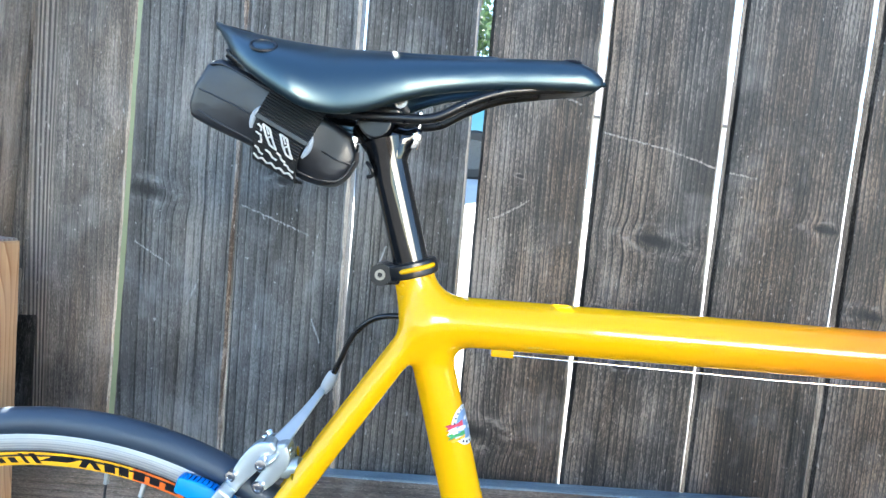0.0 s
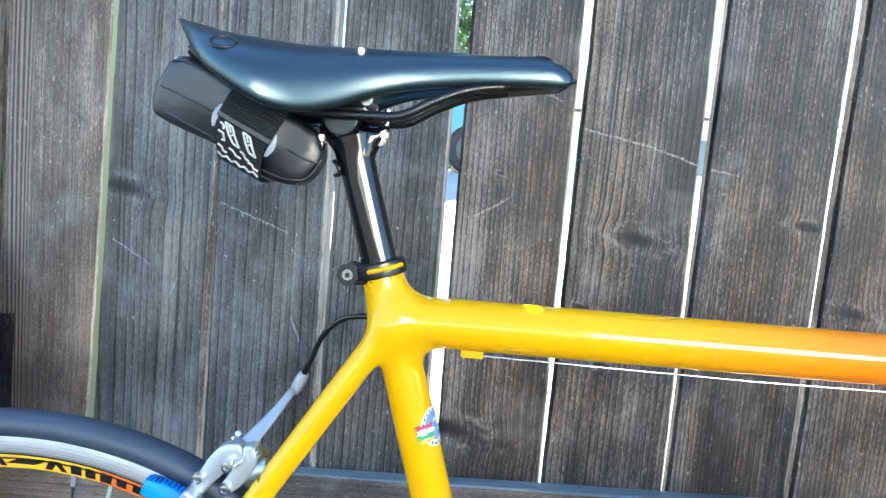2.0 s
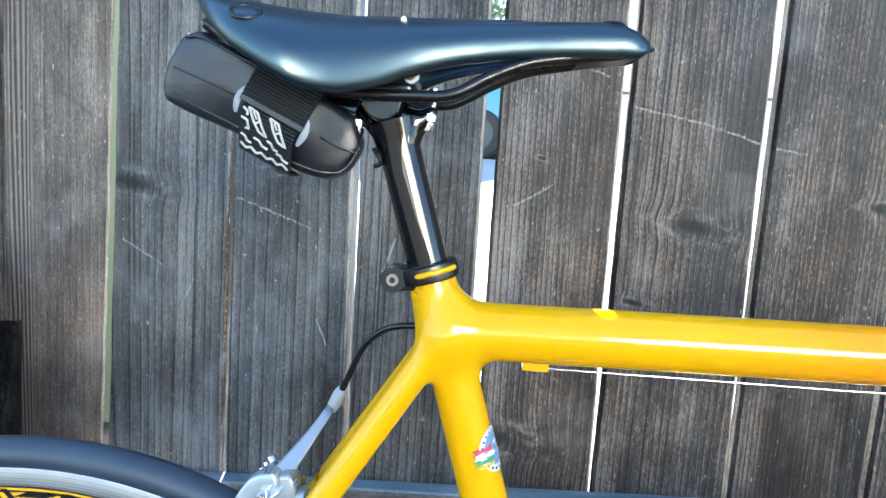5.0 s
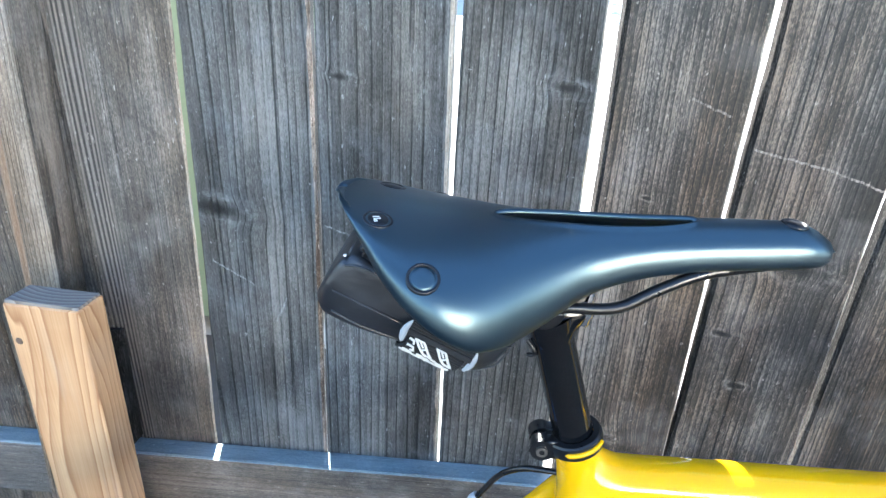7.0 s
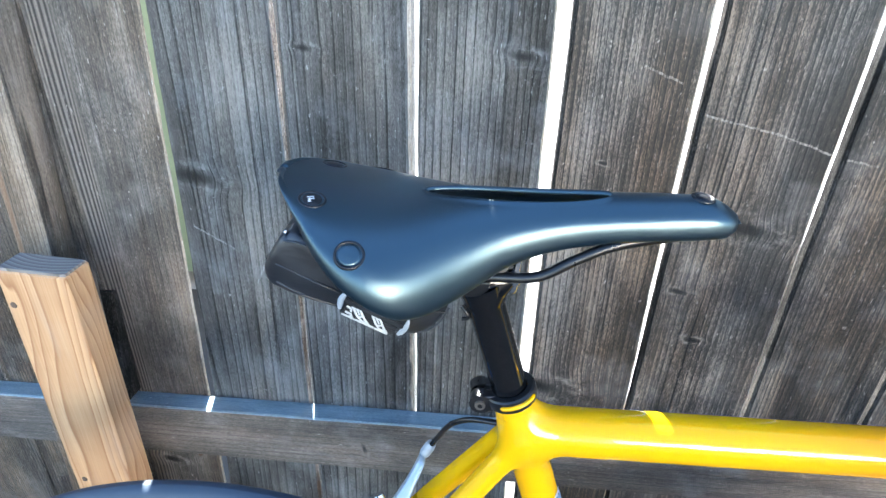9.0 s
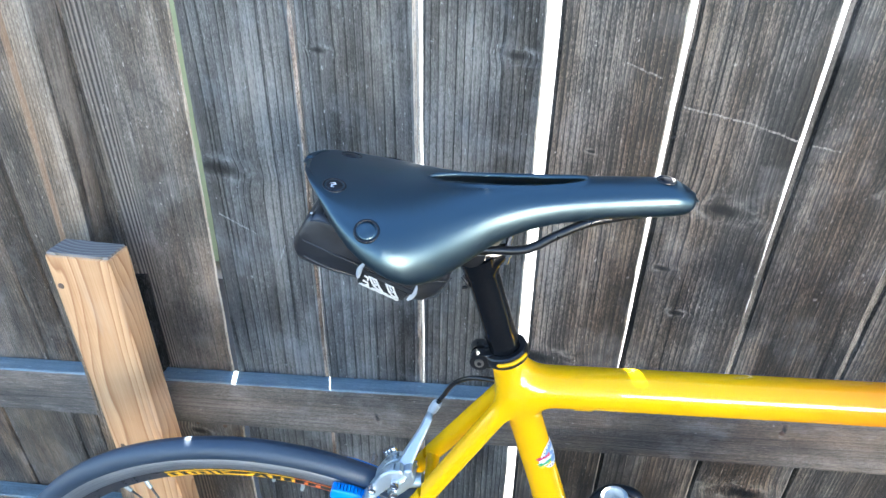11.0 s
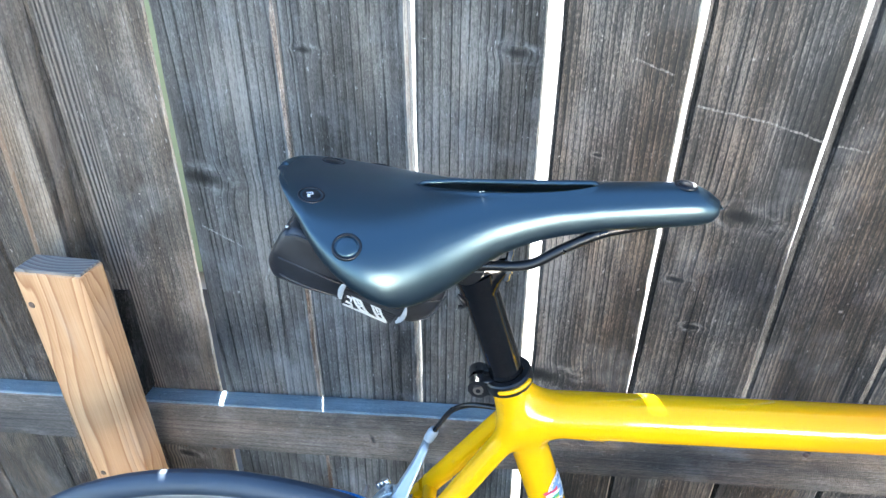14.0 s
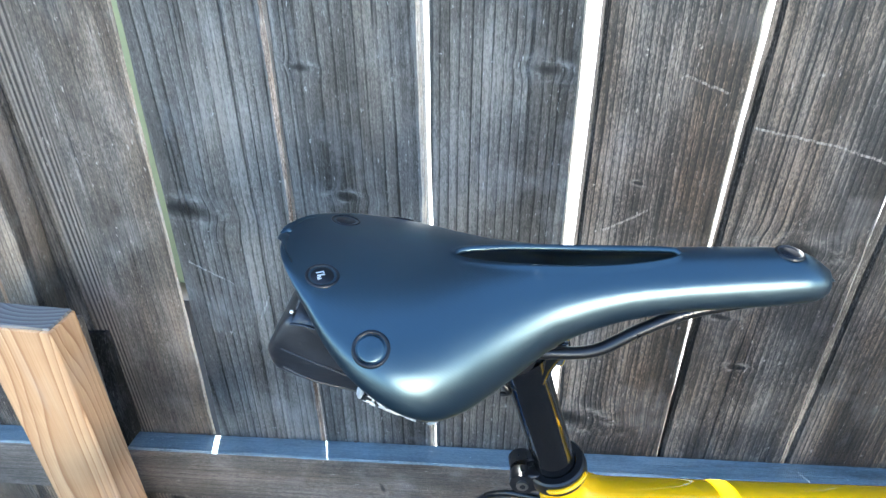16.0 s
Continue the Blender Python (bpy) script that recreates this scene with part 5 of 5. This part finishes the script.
tube_badge("badge_band", [(-0.0165, -0.0068), (-0.0040, -0.0062), (-0.0045, -0.0086), (-0.0150, -0.0090)], decal_yellow, 0.0008)
for k in range(9):
    a = radians(200 + 18 * k)
    x, z = 0.0119 * math.cos(a), 0.0128 * math.sin(a)
    tube_badge("badge_letter", disc(0.0010, 8, x, z), decal_black, 0.0006)
for k in range(7):
    a = radians(50 + 18 * k)
    tube_badge("badge_letter", disc(0.0008, 8, 0.0118 * math.cos(a), 0.0128 * math.sin(a)), decal_black, 0.0006)
for x, z, r in ((0.001, 0.005, 0.0028), (-0.003, -0.001, 0.0022), (0.004, -0.003, 0.0026), (0.003, 0.0015, 0.0016)):
    tube_badge("badge_fleck", disc(r, 9, x, z, 0.6), decal_white, 0.0008)

# small lettering on the stay that cannot be read: bars
for k in range(6):
    p = seatstay(-1, 0.335 + 0.009 * k)
    d = (seatstay(-1, 0.6) - seatstay(-1, 0.2)).normalized()
    m = axis_frame(p, (0.35, -0.88, 0.3))
    part("lettering_bar", box_bm(-0.0009, 0.0009, -0.0022, 0.0022, 0.0095, 0.0109, 0, 1, m @ pose(0, 0, 0, 0, 0, 20)), decal_black, bicycle)

# ---- saddle bag ----
bag = thing("saddle_bag", "black nylon saddle bag strapped under the saddle", "saddle bag", bike_m)
outline = [(-0.2372, 0.9430), (-0.2475, 0.9270), (-0.2560, 0.9118), (-0.2510, 0.9040), (-0.2045, 0.8862), (-0.1655, 0.8640), (-0.1500, 0.8622), (-0.1405, 0.8690), (-0.1308, 0.8835), (-0.1335, 0.9020), (-0.1650, 0.9180), (-0.2050, 0.9370), (-0.2270, 0.9475)]
BAG_Y = 0.005


def bag_shape(p):
    """The bag's plan: full behind, drawn in towards the post; its section narrows downwards, and the cloth sags."""
    half = float(np.interp(p.x, (-0.2560, -0.2500, -0.2380, -0.2150, -0.1700, -0.1570, -0.1470, -0.1390, -0.1305), (0.0250, 0.0315, 0.0360, 0.0385, 0.0385, 0.0330, 0.0235, 0.0160, 0.0120)))
    d = min(1.0, max(0.0, ((p.x + 0.2452) * 0.435 + (p.z - 0.9045) * 0.9) / 0.026))
    low = float(np.interp(p.x, (-0.245, -0.224, -0.200, -0.170), (0.90, 0.84, 0.64, 0.55)))
    f = half / 0.0325 * (low + (1 - low) * math.sin(d * math.pi / 2))
    q = noise.noise(p * 38.0) * 0.0020 + noise.noise(Vector((p.x * 150, p.y * 60, p.z * 150))) * 0.0007
    return Vector((p.x + 0.5 * q, BAG_Y + (p.y - BAG_Y) * f + (q if p.y > BAG_Y else -q), p.z + 0.4 * q))


bb = prism(outline, BAG_Y - 0.0325, BAG_Y + 0.0325, 0.0070, 4)
bmesh.ops.triangulate(bb, faces=bb.faces[:])
for _ in range(2):
    bmesh.ops.subdivide_edges(bb, edges=[e for e in bb.edges if e.calc_length() > 0.008], cuts=1)
    bmesh.ops.triangulate(bb, faces=[f for f in bb.faces if len(f.verts) > 3])
for v in bb.verts:
    v.co = bag_shape(v.co)
part("body", bb, bag_mat, bag, "black nylon bag body", True)


def on_bag(x, z, out=0.0, y=-0.0325):
    return bag_shape(Vector((x, BAG_Y + y - out, z)))


def seam(name, pts, r=0.0006, label=""):
    tube(name, spline([on_bag(x, z, 0.0002) for x, z in pts], 40), r, bag_mat, bag, label, 8)


seam("seam", [(-0.2415, 0.9235), (-0.228, 0.9190), (-0.212, 0.9125), (-0.196, 0.9050)])
seam("seam", [(-0.152, 0.8880), (-0.142, 0.8830), (-0.132, 0.8800)])
seam("piping", [(-0.2435, 0.9085), (-0.226, 0.9005), (-0.2045, 0.8912), (-0.185, 0.8800), (-0.166, 0.8695), (-0.147, 0.8665), (-0.138, 0.8710), (-0.131, 0.8830)], 0.0008)
seam("piping", [(-0.2335, 0.9415), (-0.2230, 0.9410), (-0.2040, 0.9325), (-0.1850, 0.9240), (-0.166, 0.9145)], 0.0008)
top = prism([(-0.2310, 0.9440), (-0.2260, 0.9475), (-0.1700, 0.9225), (-0.1680, 0.9180)], BAG_Y - 0.0305, BAG_Y + 0.0305, 0.002, 2)
bmesh.ops.triangulate(top, faces=top.faces[:])
bmesh.ops.subdivide_edges(top, edges=[e for e in top.edges if e.calc_length() > 0.012], cuts=3)
for v in top.verts:
    back = max(0.0, (-0.205 - v.co.x) / 0.030)
    v.co.y = BAG_Y + (v.co.y - BAG_Y) * math.sqrt(max(0.1, 1 - 0.45 * min(1.0, back) ** 2))
part("top_panel", top, mesh_mat, bag, "black mesh top panel", True)
lathe("stitch", [(0.0, 0.0012), (0.0010, 0.0008), (0.0012, 0.0), (0.0, -0.001)], decal_white, bag, pose(-0.2345, -0.0243, 0.9440), 8)
part("pull_tab", box_bm(-0.0012, 0.0012, -0.0030, 0.0030, -0.0045, 0.0045, 0.0006, 1, pose(-0.2462, 0.0, 0.9230, 0, 20, 0)), decal_white, bag, "small white pull tab")

# strap round the bag: a wide ribbed band held in two grey loops
SD = Vector((0.903, 0, -0.430)).normalized()   # along the bag
ST = Vector((0.430, 0, 0.903)).normalized()    # up its side
S_TURN, S_R, S_LEAN, S_END = 0.026, 0.014, radians(52), 0.060


def strap_point(s, w, out):
    """s: down the side, 0 at the saddle; w: along the bag; out: away from its side."""
    c = Vector((-0.1680, 0, 0.9172)) + SD * w
    b = min(max(0.0, (s - S_TURN) / S_R), S_LEAN)
    down = min(s, S_TURN) + S_R * math.sin(b)
    y = -0.0352 - 0.0025 * math.sin(math.pi * min(1, max(0.0, s) / 0.036)) + S_R * (1 - math.cos(b))
    rest = max(0.0, s - S_TURN - S_R * S_LEAN)
    leg = min(rest, S_END - S_TURN - S_R * S_LEAN)
    down += leg * math.cos(S_LEAN)
    y += leg * math.sin(S_LEAN) + (rest - leg)
    turn = b if rest <= leg else math.pi / 2
    p = c - ST * (down + out * math.sin(turn))
    return Vector((p.x, y - out * math.cos(turn), p.z))


def strap_mesh(name, s0, s1, w0, w1, out, mat, parent, thick=0.0016, label="", n=24, taper=0.0):
    verts, faces, uvs = [], [], []
    for j in range(n + 1):
        s = s0 + (s1 - s0) * j / n
        k = taper * j / n
        for w, o in ((w0 + k, out), (w0 + k, out + thick), (w1 - k, out + thick), (w1 - k, out)):
            verts.append(strap_point(s, w, o))
            uvs.append((w, s))
    for j in range(n):
        for k in range(4):
            a, b = 4 * j + k, 4 * j + (k + 1) % 4
            faces.append((a, b, b + 4, a + 4))
    faces += [(3, 2, 1, 0), tuple(range(4 * n, 4 * n + 4))]
    ob = mesh_object(name, verts, faces, mat, parent, True, label, uvs)
    ob.data.set_sharp_from_angle(angle=radians(40))
    return ob


upper = strap_mesh("strap", -0.010, 0.0215, -0.0205, 0.0205, 0.0022, strap_mat, bag, label="black ribbed webbing strap")
lower = strap_mesh("strap", 0.016, 0.080, -0.0180, 0.0180, 0.0, strap_mat, bag, label="black webbing strap with white woven marks")
strap_mesh("hem", 0.0190, 0.0220, -0.0205, 0.0205, 0.0036, bag_mat, upper, 0.001)
for w in (-0.0200, 0.0200):
    lp = [strap_point(s, w + 0.0022 * math.copysign(1, w) * math.sin(math.pi * (s - 0.0135) / 0.018), 0.0022) for s in (0.0140, 0.0165, 0.0200, 0.0235, 0.0270, 0.0300)]
    tube("loop", lp, [0.0010, 0.0018, 0.0022, 0.0022, 0.0018, 0.0010], grey_plastic, bag, "grey plastic strap loop", 12, 0.5)


def mark(points, r=0.0008):
    path = []
    for (w0, s0), (w1, s1) in zip(points, points[1:]):
        n = max(2, int(math.hypot(w1 - w0, s1 - s0) / 0.0009))
        path += [strap_point(s0 + (s1 - s0) * k / n, w0 + (w1 - w0) * k / n, 0.0020) for k in range(n)]
    path.append(strap_point(points[-1][1], points[-1][0], 0.0020))
    tube("woven_mark", path, r, white_thread, lower, "white woven mark", 6, 0.6)


def slanted(w, s0, s1, wide, lean):
    """A tall woven box that leans along the strap, with a stroke across it."""
    at = lambda u, v: (w + u * wide + v * lean, s0 + (s1 - s0) * v)
    mark([at(0, 0), at(1, 0.06), at(1, 0.5), at(1, 1), at(0.15, 0.95), at(0, 0.5), at(0, 0)])
    mark([at(0.1, 0.62), at(0.9, 0.42)], 0.0007)
    mark([at(0.45, 0.1), at(0.55, 0.4)], 0.0006)


slanted(-0.0140, 0.0238, 0.0345, 0.0052, 0.0100)
slanted(0.0000, 0.0238, 0.0345, 0.0052, 0.0090)
mark([(-0.0172, 0.0255), (-0.0140, 0.0262), (-0.0132, 0.0285)])
mark([(-0.0165, 0.0305), (-0.0125, 0.0308), (-0.0105, 0.0352), (-0.0130, 0.0358)])
mark([(0.0020, 0.0365), (0.0050, 0.0372), (0.0065, 0.0410), (0.0095, 0.0412)])
mark([(-0.0070, 0.0400), (-0.0035, 0.0402), (-0.0015, 0.0440), (0.0025, 0.0446)])
mark([(0.0085, 0.0440), (0.0115, 0.0437), (0.0130, 0.0470), (0.0168, 0.0475)])
mark([(-0.0160, 0.0420), (-0.0130, 0.0430), (-0.0120, 0.0465), (-0.0090, 0.0470)])
zig = []
for k in range(10):
    zig.append((-0.0165 + 0.0037 * k, 0.0515 + (0.0032 if k % 2 else 0.0)))
mark(zig, 0.0008)

# small hook between bag and post
tube("hook", spline([(-0.1225, -0.004, 0.8835), (-0.118, -0.006, 0.8785), (-0.1175, -0.005, 0.874), (-0.1215, -0.004, 0.8725)], 12), 0.0016, black_plastic, bag, sides=8)

# ---- bottles in their cages ----
def bottle(name, label, m, body_mat):
    """A drinking bottle with a dark cap, grip shoulders and a milky valve; z along its axis, 0 at the base."""
    t = thing(name, label, "bottle", m, "bottles on the bicycle frame")
    lathe("body", [(0.0, 0.0), (0.034, 0.0), (0.0365, 0.004), (0.0365, 0.095), (0.033, 0.104), (0.0335, 0.116), (0.0365, 0.124), (0.0365, 0.158), (0.034, 0.166), (0.030, 0.170), (0.0, 0.170)], body_mat, t, sides=40)
    cap = lathe("cap", [(0.0325, 0.164), (0.0345, 0.166), (0.0345, 0.180), (0.0335, 0.184), (0.030, 0.190), (0.024, 0.1945), (0.0165, 0.197), (0.0, 0.197)], bottle_black, t, sides=40, label="black screw cap")
    for k in range(6):
        a = k * math.pi / 3 + 0.5
        part("grip", box_bm(-0.0028, 0.0028, -0.0012, 0.0012, -0.006, 0.006, 0.001, 1, pose(0.0325 * math.cos(a), 0.0325 * math.sin(a), 0.184, 0, 0, math.degrees(a) + 90) @ pose(0, 0, 0, -28, 0, 0)), grey_plastic, cap, "grey grip mark")
    valve = lathe("valve", [(0.0195, 0.1935), (0.0190, 0.196), (0.0145, 0.1985), (0.0125, 0.203), (0.0120, 0.214), (0.0130, 0.219), (0.0140, 0.2215), (0.0140, 0.2265), (0.0128, 0.2285), (0.0102, 0.2285), (0.0092, 0.2265), (0.0088, 0.216), (0.0, 0.216)], milky, t, sides=36, label="milky white drinking valve")
    return t


def cage(m, parent, lift):
    """A black tube cage that holds the bottle."""
    first = tube("bottle_cage", [m @ Vector(p) for p in spline([(-0.041, -0.012, 0.02), (-0.041, -0.012, 0.08), (-0.034, -0.026, 0.09), (0.0, -0.0415, 0.08), (0.012, -0.0405, 0.06), (0.02, -0.036, 0.012), (0.0, -0.02, -0.006), (-0.03, -0.008, -0.004)], 40)], 0.003, black_plastic, parent, "black bottle cage", 10)
    tube("cage_arm", [m @ Vector(p) for p in spline([(-0.041, 0.012, 0.02), (-0.041, 0.012, 0.08), (-0.034, 0.026, 0.09), (0.0, 0.0415, 0.08), (0.012, 0.0405, 0.06), (0.02, 0.036, 0.012), (0.0, 0.02, -0.006), (-0.03, 0.008, -0.004)], 40)], 0.003, black_plastic, first, "", 10)
    tube("cage_shoulder", [m @ Vector(p) for p in spline([(-0.030, -0.038, 0.10), (-0.038, -0.026, lift - 0.015), (-0.043, -0.010, lift), (-0.043, 0.010, lift), (-0.038, 0.026, lift - 0.015), (-0.030, 0.038, 0.10)], 24)], 0.008, black_plastic, first, "", 12)
    return first


SEATM = axis_frame(seat_axis(0.395) + Vector((0.0155 + 0.047, 0, 0.013)), seat_axis(0.9) - seat_axis(0.8))
DOWN = (Vector((0.468, 0, 0.722)) - BB).normalized()
DOWNM = axis_frame(BB + DOWN * 0.178 + Vector((-DOWN.z, 0, DOWN.x)) * 0.0645, DOWN)
bottle("water_bottle", "black water bottle with milky valve in the seat tube cage", bike_m @ SEATM, bottle_black)
bottle("water_bottle", "smoked grey water bottle with milky valve in the down tube cage", bike_m @ DOWNM, bottle_smoke)
for mm, turn, lift in ((SEATM, 0, 0.178), (DOWNM, 180, 0.11)):
    cage(mm @ pose(0, 0, 0, 0, 0, turn), bicycle, lift)
